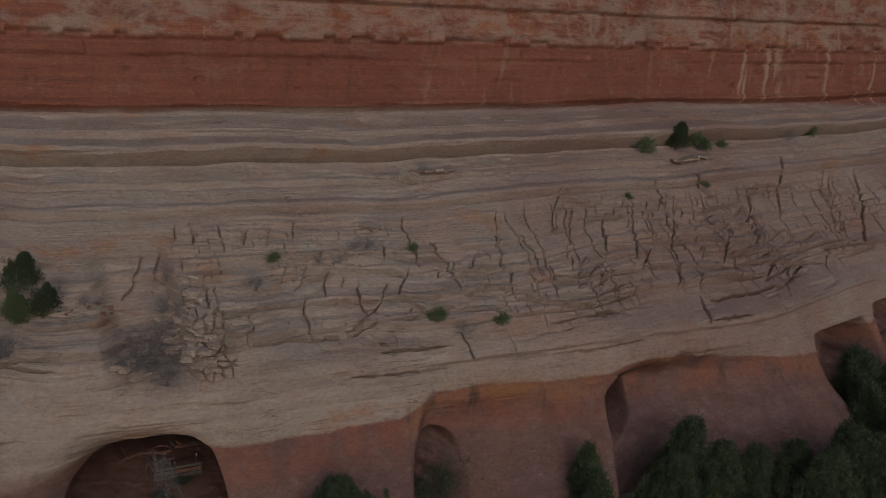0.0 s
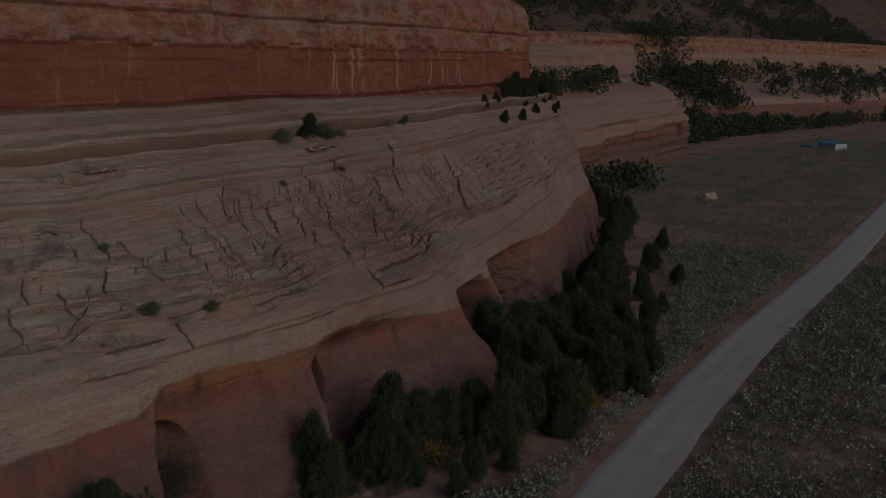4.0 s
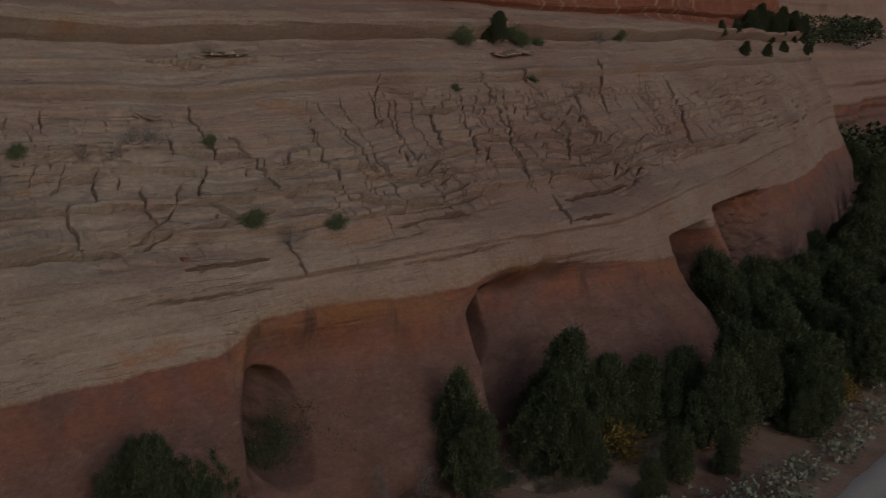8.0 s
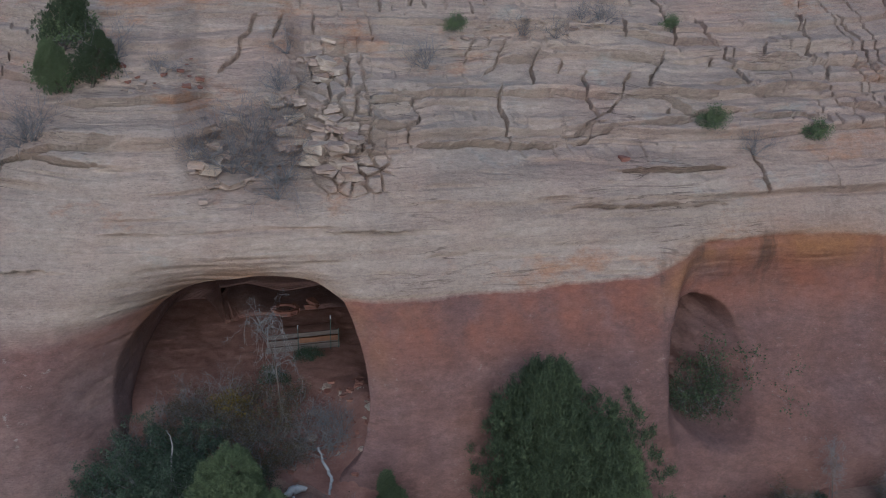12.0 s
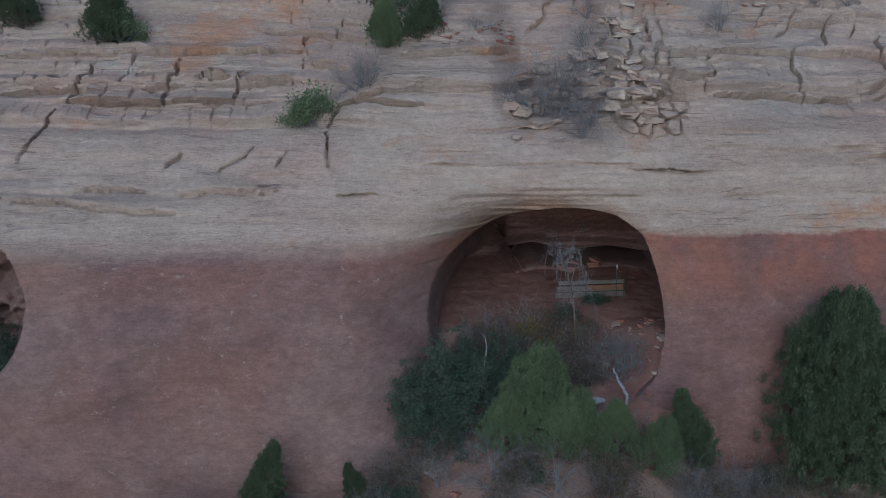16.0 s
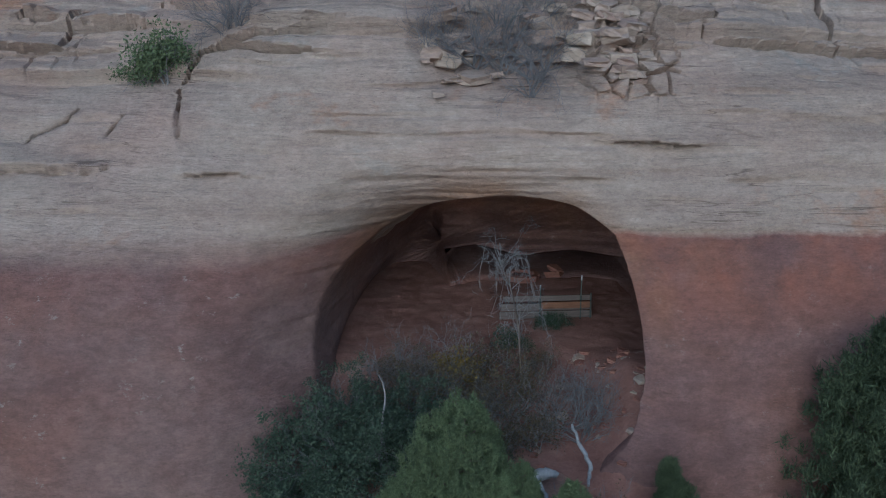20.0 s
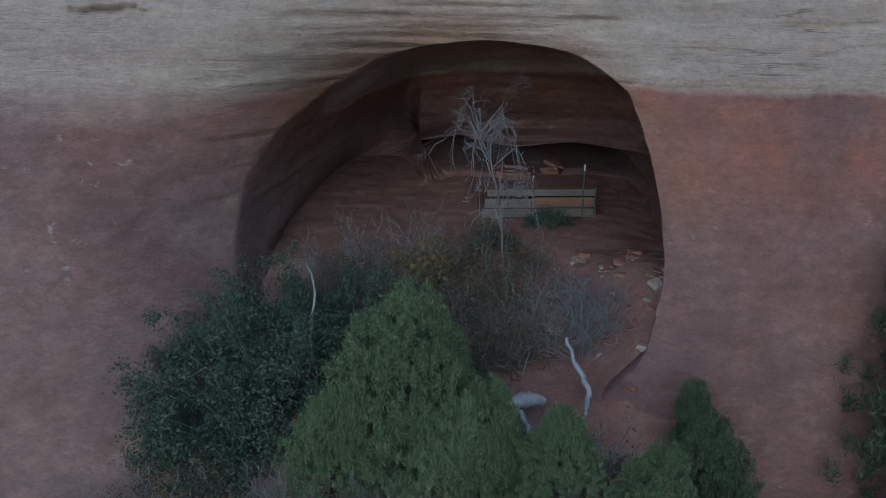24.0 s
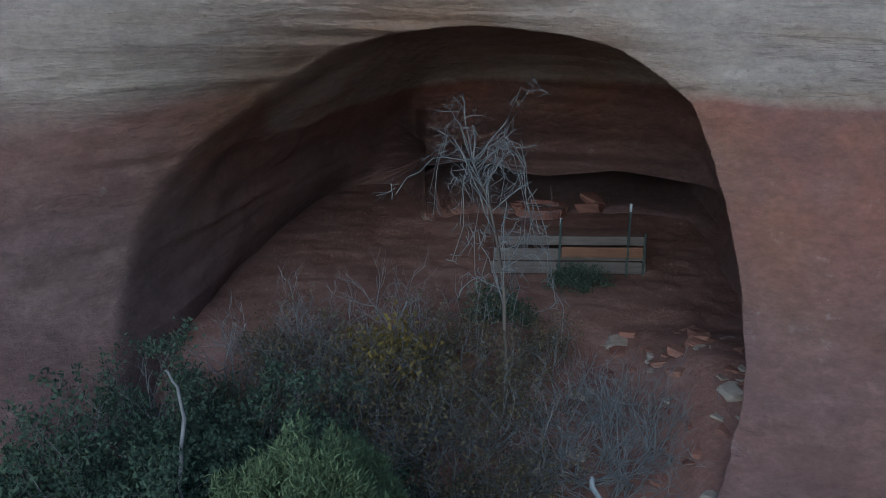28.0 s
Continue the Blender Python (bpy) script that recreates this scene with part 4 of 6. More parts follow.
def alcove_floor(x, y):
    return 2.35 + 1.12 * step(-1.5, 4.0, y) + 0.35 * step(5.0, 11.0, y) + 0.05 * fbm(x * 0.7, y * 0.7, 0, 4, 87) + 0.02 * fbm(x * 4, y * 4, 0, 2, 88) - 0.9 * step(-1.0, -2.8, y) + 1.0 * step(-0.1, 1.3, x) * step(3.6, 0.8, y) * step(-2.0, -0.6, y)


def build_alcove_floor():
    xs, ys = np.arange(-7.5, 6.2, 0.08), np.arange(-2.6, 13.5, 0.08)
    x, y = np.meshgrid(xs, ys, indexing="ij")
    z = alcove_floor(x, y) - 4 * step(1.2, 1.8, x) * step(-0.6, -1.2, y) - 4 * step(-5.5, -6.1, x) * step(1.5, 0.5, y)
    ob = new("alcove_floor", mesh_of("alcove_floor", np.stack([x, y, z], -1).reshape(-1, 3), sheet(len(xs), len(ys)), M_SAND, True))
    tagged(ob, "trodden red sand floor of the alcove", "ground", kind="structure")


build_ground()
build_road()
build_cliff()
build_alcove()
build_alcove_floor()


# ---------------------------------------------------------------- plants
def tube(points, radii, sides=5):
    """Verts and faces of a tapering tube along points."""
    pts = np.asarray(points, float)
    ahead = np.gradient(pts, axis=0)
    ahead /= np.linalg.norm(ahead, axis=1, keepdims=True) + 1e-9
    ref = np.where(np.abs(ahead[:, 2:3]) > 0.9, (1.0, 0, 0), (0, 0, 1.0))
    u = np.cross(ahead, ref)
    u /= np.linalg.norm(u, axis=1, keepdims=True) + 1e-9
    v = np.cross(ahead, u)
    a = np.linspace(0, 2 * np.pi, sides, endpoint=False)
    ring = pts[:, None] + np.asarray(radii)[:, None, None] * (np.cos(a)[None, :, None] * u[:, None] + np.sin(a)[None, :, None] * v[:, None])
    i, j = np.meshgrid(np.arange(len(pts) - 1), np.arange(sides), indexing="ij")
    k = (j + 1) % sides
    f = np.stack([i * sides + j, i * sides + k, (i + 1) * sides + k, (i + 1) * sides + j], -1).reshape(-1, 4)
    return ring.reshape(-1, 3), f


def joined(pieces):
    vs, fs, at = [], [], 0
    for v, f in pieces:
        vs.append(v)
        fs.append(f + at)
        at += len(v)
    return np.concatenate(vs), np.concatenate(fs)


def branch(rng, start, way, length, bend=0.25, n=6, up=0.15):
    pts, d = [np.array(start, float)], np.array(way, float)
    d /= np.linalg.norm(d)
    for _ in range(n - 1):
        d = d + rng.normal(0, bend, 3) + (0, 0, up * bend)
        d /= np.linalg.norm(d)
        pts.append(pts[-1] + d * length / (n - 1))
    return np.array(pts)


def leaves(rng, centres, size, count, spread, flat=1.0, slim=0.38, long=1.2, up=0.7):
    """Small leaf tufts: count slender triangles round each centre."""
    n = len(centres) * count
    c = np.repeat(centres, count, 0) + rng.normal(0, 1, (n, 3)) * spread * (1, 1, flat)
    d = rng.normal(0, 1, (n, 3)) + (0, 0, up)
    d /= np.linalg.norm(d, axis=1, keepdims=True)
    e = np.cross(d, rng.normal(0, 1, (n, 3)))
    e /= np.linalg.norm(e, axis=1, keepdims=True) + 1e-9
    L = size * rng.uniform(0.6, 1.5, (n, 1))
    v = np.stack([c - e * L * slim, c + e * L * slim, c + d * L * long], 1).reshape(-1, 3)
    return v, np.arange(3 * n).reshape(-1, 3)


def juniper_parts(seed, height=4.0, width=2.6, tufts=420, per=16, leaf=0.11, cone=0.5, lobes=9):
    """Trunk mesh data and crown mesh data; the crown is many upright sprays round the limbs, with gaps between them."""
    rng = np.random.default_rng(seed)
    wood = [tube(branch(rng, (0, 0, -0.3), (rng.normal(0, 0.1), rng.normal(0, 0.1), 1), height * 0.9, 0.09, 8), np.linspace(0.035 * height, 0.006 * height, 8), 7)]
    trunk = wood[0][0].reshape(8, 7, 3).mean(1)
    centres = []
    total = lobes * 4
    for k in range(total):
        f = 0.06 + 0.92 * ((k + rng.uniform(0, 1)) / total) ** 1.15
        at = np.array([np.interp(f * 7, range(8), trunk[:, c]) for c in range(3)])
        reach = width * 0.5 * (1.02 - f) ** cone * rng.uniform(0.55, 1.0) * (0.8 + 0.2 * step(0.0, 0.2, f)) + 0.04
        ang = k * 2.4 + rng.normal(0, 0.4)
        b = branch(rng, at, (np.cos(ang), np.sin(ang), rng.uniform(0.05, 0.55)), reach, 0.16, 5, 0.7)
        wood.append(tube(b, np.linspace(0.010 * height, 0.003 * height, 5), 4))
        # an upright clump of sprays at the limb's end
        m = max(5, int(tufts / total * rng.uniform(0.7, 1.4)))
        r = width * 0.135 * (1.1 - 0.6 * f) * rng.uniform(0.75, 1.25)
        o = rng.normal(0, 1, (m, 3))
        o /= np.linalg.norm(o, axis=1, keepdims=True)
        o *= rng.uniform(0.25, 1.0, (m, 1)) ** 0.5 * r
        o[:, :2] *= np.clip(1.15 - 0.75 * (o[:, 2:] / r), 0.3, 1.4)
        centres.append(b[-1] + o * (1, 1, 1.75) + (0, 0, 0.35 * r))
    centres = np.concatenate(centres)
    centres = centres[centres[:, 2] > 0.1]
    return joined(wood), leaves(rng, centres, leaf, per, leaf * 1.15, 1.6, 0.24, 2.6, 1.3)


def tree_thing(name, label, category, wood, crown, m_wood, m_leaf, group=""):
    root = new(name)
    me = mesh_of("trunk", *wood, m_wood, True)
    part("trunk", me, root)
    part("crown", mesh_of("crown", *crown, m_leaf), root)
    return tagged(root, label, category, group)


def set_down(ob, x, y, size=1.0, turn=0.0, z=None, lean=0.0):
    ob.matrix_basis = pose(x, y, float(ground_height(x, y)) if z is None else z, lean, 0, turn) @ Matrix.Scale(size, 4)
    return ob


def put_copy(ob, x, y, size=1.0, turn=0.0, z=None, lean=0.0):
    c = copy_thing(ob, Matrix())
    return set_down(c, x, y, size, turn, z, lean)


# ---------------------------------------------------------------- far land
def build_strip(name, plan, profile, du, dv, seed, label, caves=()):
    """A far cliff: a profile carried along a line of the plan, facing its right-hand side."""
    plan = np.array(plan, float)
    along = np.concatenate([[0], np.cumsum(np.hypot(*np.diff(plan, axis=0).T))])
    u = np.arange(0, along[-1], du)
    px, py = np.interp(u, along, plan[:, 0]), np.interp(u, along, plan[:, 1])
    k = max(3, int(14 / du))
    smooth = np.ones(k) / k
    px, py = (np.convolve(np.pad(p, k, mode="reflect", reflect_type="odd"), smooth, "same")[k:-k] for p in (px, py))
    tx, ty = np.gradient(px), np.gradient(py)
    ln = np.hypot(tx, ty)
    nx, ny = ty / ln, -tx / ln
    pr = np.array(profile, float)
    ar = np.concatenate([[0], np.cumsum(np.hypot(*np.diff(pr, axis=0).T))])
    v = np.arange(0, ar[-1], dv)
    U, V = np.meshgrid(u, v, indexing="ij")
    back, z = np.interp(V, ar, pr[:, 0]), np.interp(V, ar, pr[:, 1])
    r = 1.3 * fbm(U * 0.04, z * 0.07, 0, 4, seed) + 0.7 * vnoise(z * 0.8, U * 0.02, 0, seed + 5) + 0.6 * vnoise(z * 1.9, U * 0.03, 0, seed + 6) + 0.5 * vnoise(U * 0.35, z * 0.1, 0, seed + 8) + 0.3 * fbm(U * 0.3, z * 0.3, 0, 3, seed + 7)
    for cu, cz, ru, rz, deep in caves:
        r = r - deep * np.clip(1.3 - ((U - cu) / ru) ** 2 - ((z - cz) / rz) ** 2, 0, 0.6) / 0.6
    x = px[:, None] - nx[:, None] * back + nx[:, None] * r
    y = py[:, None] - ny[:, None] * back + ny[:, None] * r
    ob = new(name, mesh_of(name, np.stack([x, y, z], -1).reshape(-1, 3), sheet(len(u), len(v)), M_ROCK_FAR, True))
    return tagged(ob, label, "cliff", kind="structure")


FAR_PROFILE = [(-1, -3), (0, 0), (0.3, 4), (1.0, 9), (2.2, 13), (5, 16), (9, 18), (11, 18.6), (11.4, 19.6), (14.5, 20.2), (15, 21), (15.4, 25), (16, 29.2), (18, 30), (30, 28.5), (50, 20)]
FAR_PLAN = [(80, 75), (118, 62), (135, 53), (160, 52.4), (174, 56), (200, 61), (222, 64), (242, 66.5), (253, 72), (259, 86), (264, 130)]
build_strip("far_cliff", FAR_PLAN, FAR_PROFILE, 0.6, 0.4, 101, "distant pale cliff with two small dark caves near its foot", [(121.7, 5.2, 1.6, 2.6, 7.0), (160.0, 5.6, 2.5, 2.0, 7.0)])
LOW_FAR = [(-1, -3), (0, 0), (1.5, 5), (6, 10), (18, 14), (34, 19), (36, 21), (37, 27), (38, 33), (42, 34), (60, 30)]
build_strip("far_valley_cliff", [(262, 150), (290, 128), (330, 104), (380, 88), (450, 74), (560, 60), (760, 70)], LOW_FAR, 1.6, 0.8, 131, "banded pale and red cliff across the far valley")


def hill_height(x, y):
    d = y - curve([(60, 110), (118, 118), (240, 120), (300, 165), (450, 125), (760, 118), (1600, 140)])(x)
    return 33 * step(-42, 4, d) - 3.0 * step(-24, -40, d) + 0.42 * np.clip(d, 0, 900) + 10 * fbm(x * 0.012, y * 0.012, 0, 5, 141) * step(0, 60, d)


def build_hill():
    xs, ys = np.concatenate([np.arange(100, 420, 4.0), np.geomspace(424, 1900, 70)]), np.concatenate([np.arange(62, 260, 4.0), np.geomspace(264, 1500, 60)])
    x, y = np.meshgrid(xs, ys, indexing="ij")
    ob = new("hillside", mesh_of("hillside", np.stack([x, y, hill_height(x, y)], -1).reshape(-1, 3), sheet(len(xs), len(ys)), M_HILL, True))
    tagged(ob, "distant red hillside dotted with dark junipers", "hill", kind="structure")


build_hill()


# ---------------------------------------------------------------- plants
def many(rng, places, heights, widths, per, leaf):
    """Tufts on every place for stuff such as brush and far woods; no trunks."""
    n = len(places) * per
    c = np.repeat(places, per, 0)
    h, w = np.repeat(heights, per)[:, None], np.repeat(widths, per)[:, None]
    o = rng.normal(0, 1, (n, 3))
    o /= np.linalg.norm(o, axis=1, keepdims=True)
    o = o * rng.uniform(0.5, 1.0, (n, 1)) ** 0.5
    fill = np.clip(1.15 - 0.55 * (o[:, 2:] * 0.5 + 0.5), 0.3, 1)
    c = c + o * np.concatenate([w * 0.5 * fill, w * 0.5 * fill, h * 0.5], 1) + np.concatenate([0 * h, 0 * h, h * 0.5], 1)
    d = o + (0, 0, 0.5) + rng.normal(0, 0.5, (n, 3))
    d /= np.linalg.norm(d, axis=1, keepdims=True)
    e = np.cross(d, rng.normal(0, 1, (n, 3)))
    e /= np.linalg.norm(e, axis=1, keepdims=True) + 1e-9
    L = leaf * h * rng.uniform(0.6, 1.4, (n, 1))
    v = np.stack([c - e * L * 0.5, c + e * L * 0.5, c + d * L], 1).reshape(-1, 3)
    return v, np.arange(3 * n).reshape(-1, 3)


def on_ground(xy):
    return np.column_stack([xy, ground_height(xy[:, 0], xy[:, 1])])


def build_sage():
    rng = np.random.default_rng(11)
    xy = np.concatenate([rng.uniform((14, -46), (110, 30), (19000, 2)), rng.uniform((100, -60), (330, 70), (19000, 2))])
    off = foot(xy[:, 0]) - xy[:, 1]
    lane = np.abs(xy[:, 1] - road_mid(xy[:, 0]))
    thin = vnoise(xy[:, 0] * 0.12, xy[:, 1] * 0.12, 0, 151) + 0.6 * rng.uniform(-1, 1, len(xy))
    low = curve([(14, 10), (60, 13), (120, 14), (330, 10)])(xy[:, 0])
    xy = xy[(off > low * rng.uniform(0.85, 1.1, len(xy))) & (lane > 3.1) & (thin > -0.75) & (xy[:, 1] < 58)]
    h = rng.uniform(0.4, 1.05, len(xy))
    ob = new("sagebrush", mesh_of("sagebrush", *many(rng, on_ground(xy), h, h * rng.uniform(1.2, 1.9, len(xy)), 30, 0.2), M_SAGE))
    tagged(ob, "grey-green sagebrush covering the flat meadow", "sagebrush", kind="stuff")


build_sage()


def build_far_woods():
    rng = np.random.default_rng(12)
    xy = rng.uniform((100, 92), (700, 480), (12000, 2))
    z = hill_height(xy[:, 0], xy[:, 1])
    keep = vnoise(xy[:, 0] * 0.02, xy[:, 1] * 0.02, 0, 161) + rng.uniform(-0.9, 0.9, len(xy)) > -0.25
    hill = np.column_stack([xy, z])[keep]
    # a belt along the feet of the far cliffs and down the gully between them
    b1 = np.column_stack([rng.uniform(124, 170, 60), rng.uniform(0, 1, 60) ** 2 * 1.3])
    b1[:, 1] = curve([(124, 40), (135, 52), (160, 51), (174, 54.5), (200, 59)])(b1[:, 0]) - 9 * b1[:, 1]
    b2 = np.column_stack([rng.uniform(258, 340, 420), rng.uniform(0, 1, 420)])
    b2[:, 1] = curve([(242, 74), (260, 80), (330, 78)])(b2[:, 0]) + 40 * b2[:, 1]
    b3 = np.column_stack([rng.uniform(300, 620, 260), rng.uniform(0, 1, 260)])
    b3[:, 1] = curve([(300, 84), (380, 70), (620, 48)])(b3[:, 0]) + 16 * b3[:, 1]
    flat = np.concatenate([b1, b2, b3])
    low = np.column_stack([flat, ground_height(flat[:, 0], flat[:, 1])])
    low[60:480, 2] += np.clip(low[60:480, 1] - 95, 0, 60) * 0.45
    # on the ledges of the far cliffs
    shelf_trees = np.column_stack([rng.uniform(118, 226, 260), rng.uniform(5, 14, 260), rng.uniform(16.5, 19.3, 260)])
    shelf_trees[:, 1] += curve([(118, 62), (135, 53), (160, 52.4), (174, 56), (200, 61), (222, 65), (234, 68.5)])(shelf_trees[:, 0])
    shelf_trees = shelf_trees[vnoise(shelf_trees[:, 0] * 0.13, shelf_trees[:, 1] * 0.2, 0, 162) > -0.12]
    shelf2 = np.column_stack([rng.uniform(300, 620, 620), np.zeros(620), np.zeros(620)])
    k = rng.uniform(2, 36, 620)
    shelf2[:, 1] = curve([(300, 122), (330, 104), (380, 88), (450, 74), (620, 62)])(shelf2[:, 0]) + k
    shelf2[:, 2] = np.interp(k, [2, 6, 18, 36], [5, 10, 14, 20])
    shelf2 = shelf2[vnoise(shelf2[:, 0] * 0.07, k * 0.12, 0, 163) > -0.1]
    # the wooded gully beside the far valley cliff
    g = rng.uniform(0, 1, 330)
    gully = np.column_stack([372 - 27 * g + rng.normal(0, 9, 330), 137 - 55 * g + rng.normal(0, 5, 330), np.zeros(330)])
    gk = gully[:, 1] - curve([(300, 122), (330, 104), (380, 88), (450, 74)])(gully[:, 0])
    gully[:, 2] = np.interp(gk, [0, 1.5, 6, 18, 34, 38, 60], [0, 5, 10, 14, 19, 33, 34])
    at = np.concatenate([hill, low, shelf_trees, shelf2, gully])
    h = rng.uniform(2.4, 5.6, len(at))
    h[len(hill) + len(low) : len(hill) + len(low) + len(shelf_trees)] *= 0.7
    ob = new("far_woods", mesh_of("far_woods", *many(rng, at, h, h * rng.uniform(0.75, 1.2, len(at)), 80, 0.145), M_JUNIPER))
    tagged(ob, "dark juniper woodland on the far slopes", "woodland", kind="stuff")


build_far_woods()

G_JUN = "junipers along the cliff foot"
near = [tree_thing("juniper", "bushy green juniper growing at the cliff foot", "tree", *juniper_parts(sd, 4.0, w, 1700, 66, 0.031, c, 16), M_BARK, mat, G_JUN) for sd, w, c, mat in ((1, 3.4, 0.6, M_JUNIPER_LIGHT), (2, 2.5, 0.8, M_JUNIPER), (3, 3.9, 0.75, M_JUNIPER))]
belt = [tree_thing("juniper", "dense dark green juniper in the belt below the cliff", "tree", *juniper_parts(sd, 4.0, w, 1000, 28, 0.062, c, 13), M_BARK, M_JUNIPER, G_JUN) for sd, w, c in ((5, 2.9, 0.75), (6, 3.3, 0.55), (7, 2.3, 1.05))]
used = set()


def plant(kinds, k, x, y, height, turn, z=None, lean=0.0):
    """The first of a kind is set down itself, later ones are copies."""
    ob = kinds[k]
    if ob in used:
        ob = copy_thing(ob, Matrix())
    used.add(ob)
    return set_down(ob, x, y, height / 4.0, turn, z, lean)


for i, (x, y, h, k) in enumerate([(-3.35, -3.2, 3.1, 0), (-2.3, -3.9, 2.0, 0), (-1.2, -4.4, 1.8, 0), (1.4, -2.8, 2.5, 1), (6.7, -2.2, 6.3, 2), (5.6, -2.6, 4.6, 2), (7.3, -3.0, 3.4, 0), (-10.9, -2.9, 2.5, 1), (-13.4, -4.6, 1.7, 0), (-8.0, -3.2, 1.6, 1)]):
    plant(near, k, x, y, h, 67 * i)
for i, (x, y, h, k) in enumerate([(20.2, -1.7, 5.6, 2), (19.2, -3.2, 4.0, 0), (25.7, -2.2, 6.2, 0), (23.6, -3.4, 4.8, 1), (27.4, -3.4, 4.4, 1), (24.4, -4.8, 3.6, 0), (29.4, -3.6, 4.6, 0), (27.6, -7.4, 2.8, 1), (24.8, -8.4, 2.2, 0), (31.6, -4.6, 4.4, 1), (33.5, -6.0, 5.0, 0), (36.2, -5.6, 5.4, 1), (39.0, -7.4, 5.0, 1), (37.4, -8.6, 4.2, 0), (41.5, -5.0, 5.4, 0), (44.0, -2.0, 5.6, 1), (43.0, 0.6, 5.0, 0), (46.0, -6.6, 5.0, 1), (47.6, -2.4, 5.4, 0), (51.0, -4.6, 4.6, 1), (50.4, 0.6, 5.6, 0), (54.5, -1.6, 5.4, 1), (57.0, 1.8, 5.2, 0), (56.0, -5.0, 3.8, 1)]):
    plant(belt, k, x, y, h, 71 * i)
for i, (x, y, h, k) in enumerate([(61.0, 0.2, 4.8, 1), (64.0, 4.4, 5.0, 0), (66.0, -1.4, 3.4, 1), (70.0, 5.0, 4.8, 0), (74.0, 8.0, 5.2, 1), (76.0, 3.6, 3.6, 0), (80.0, 9.0, 5.0, 1), (86.0, 13.0, 5.2, 0), (90.0, 9.0, 3.8, 1), (95.0, 17.0, 5.4, 0), (101.0, 20.0, 5.0, 1), (107.0, 21.0, 5.4, 0), (113.0, 25.0, 5.2, 1), (119.0, 26.0, 5.0, 0), (124.0, 32.0, 5.4, 1), (128.0, 37.0, 5.2, 0), (104.0, 14.0, 3.4, 0), (85.0, 4.0, 2.6, 1), (48.0, -9.0, 3.0, 0), (53.0, -7.6, 2.8, 1), (72.0, 0.0, 2.4, 0), (30.0, -8.4, 2.2, 0)]):
    plant(belt, k, x, y, h, 53 * i)


rng_b = np.random.default_rng(78)
for i, (x, y, h) in enumerate([(42.0, -0.4, 6.0), (44.4, 1.2, 6.6), (46.4, 1.6, 6.2), (49.2, 1.0, 5.6), (43.4, -2.6, 5.2), (52.5, 1.6, 5.6)]):
    plant(belt, i % 2, x, y, h, 37 * i)
for i in range(44):
    x = rng_b.uniform(30, 84)
    y = float(foot(x)) - rng_b.uniform(2.5, 12.5) * (1.0 if x < 62 else 0.7)
    if y > road_mid(x) + 4.5:
        if i % 4 == 0:
            plant(near, 0, x, y, rng_b.uniform(1.4, 3.0), 31 * i)
        else:
            plant(belt, int(rng_b.integers(0, 3)), x, y, rng_b.uniform(2.0, 5.2), 31 * i)
for i, (x, y, h) in enumerate([(-0.2, -4.6, 1.8), (-2.7, -4.0, 1.9), (-4.2, -3.7, 1.8), (-3.0, -2.6, 2.4)]):
    plant(near, 0, x, y, h, 29 * i + 10)


def twig_tree(rng, stems, height, width, levels=3, split=3, thick=0.03, droop=0.0):
    """Bare branching wood: stems that fork into finer twigs."""
    wood, tips = [], []

    def grow(at, way, length, r, level):
        b = branch(rng, at, way, length, 0.24, 4, 0.25 - droop)
        wood.append(tube(b, np.linspace(r, r * 0.55, 4), 3 if level else 5))
        tips.append(b[-1])
        if level >= levels:
            return
        for _ in range(split):
            f = rng.uniform(0.45, 1.0)
            p = np.array([np.interp(f * 3, range(4), b[:, c]) for c in range(3)])
            d = (b[-1] - b[0]) / length + rng.normal(0, 0.62, 3)
            grow(p, d, length * rng.uniform(0.5, 0.8), r * 0.55, level + 1)

    for _ in range(stems):
        way = np.array([rng.normal(0, width / height), rng.normal(0, width / height), 1.0])
        grow((rng.normal(0, 0.06 * width), rng.normal(0, 0.06 * width), -0.08), way, height * 0.5 * rng.uniform(0.7, 1.15), thick * rng.uniform(0.6, 1.1), 0)
    return joined(wood), np.array(tips)


def bare_shrub(seed, height, width, label, mat=None, stems=9, levels=3, thick=0.022):
    rng = np.random.default_rng(seed)
    root = new("bare_shrub")
    wood, _ = twig_tree(rng, stems, height, width, levels, 3, thick)
    part("wood", mesh_of("wood", *wood, mat or M_TWIG, True), root)
    return tagged(root, label, "shrub", "bare shrubs on the cliff")


def leafy_shrub(seed, height, width, leaf, m_leaf, label, stems=8, per=9, name="leafy_shrub"):
    rng = np.random.default_rng(seed)
    root = new(name)
    wood, tips = twig_tree(rng, stems, height, width, 3, 3, 0.02)
    part("wood", mesh_of("wood", *wood, M_TWIG, True), root)
    tips = tips[tips[:, 2] > 0.1]
    part("foliage", mesh_of("foliage", *leaves(rng, tips, leaf, per, leaf * 1.6), m_leaf), root)
    return tagged(root, label, "shrub", "leafy shrubs")


def stand(ob, x, y, z, turn=0.0, size=1.0, lean=0.0):
    ob.matrix_basis = pose(x, y, z, lean, 0, turn) @ Matrix.Scale(size, 4)
    return ob


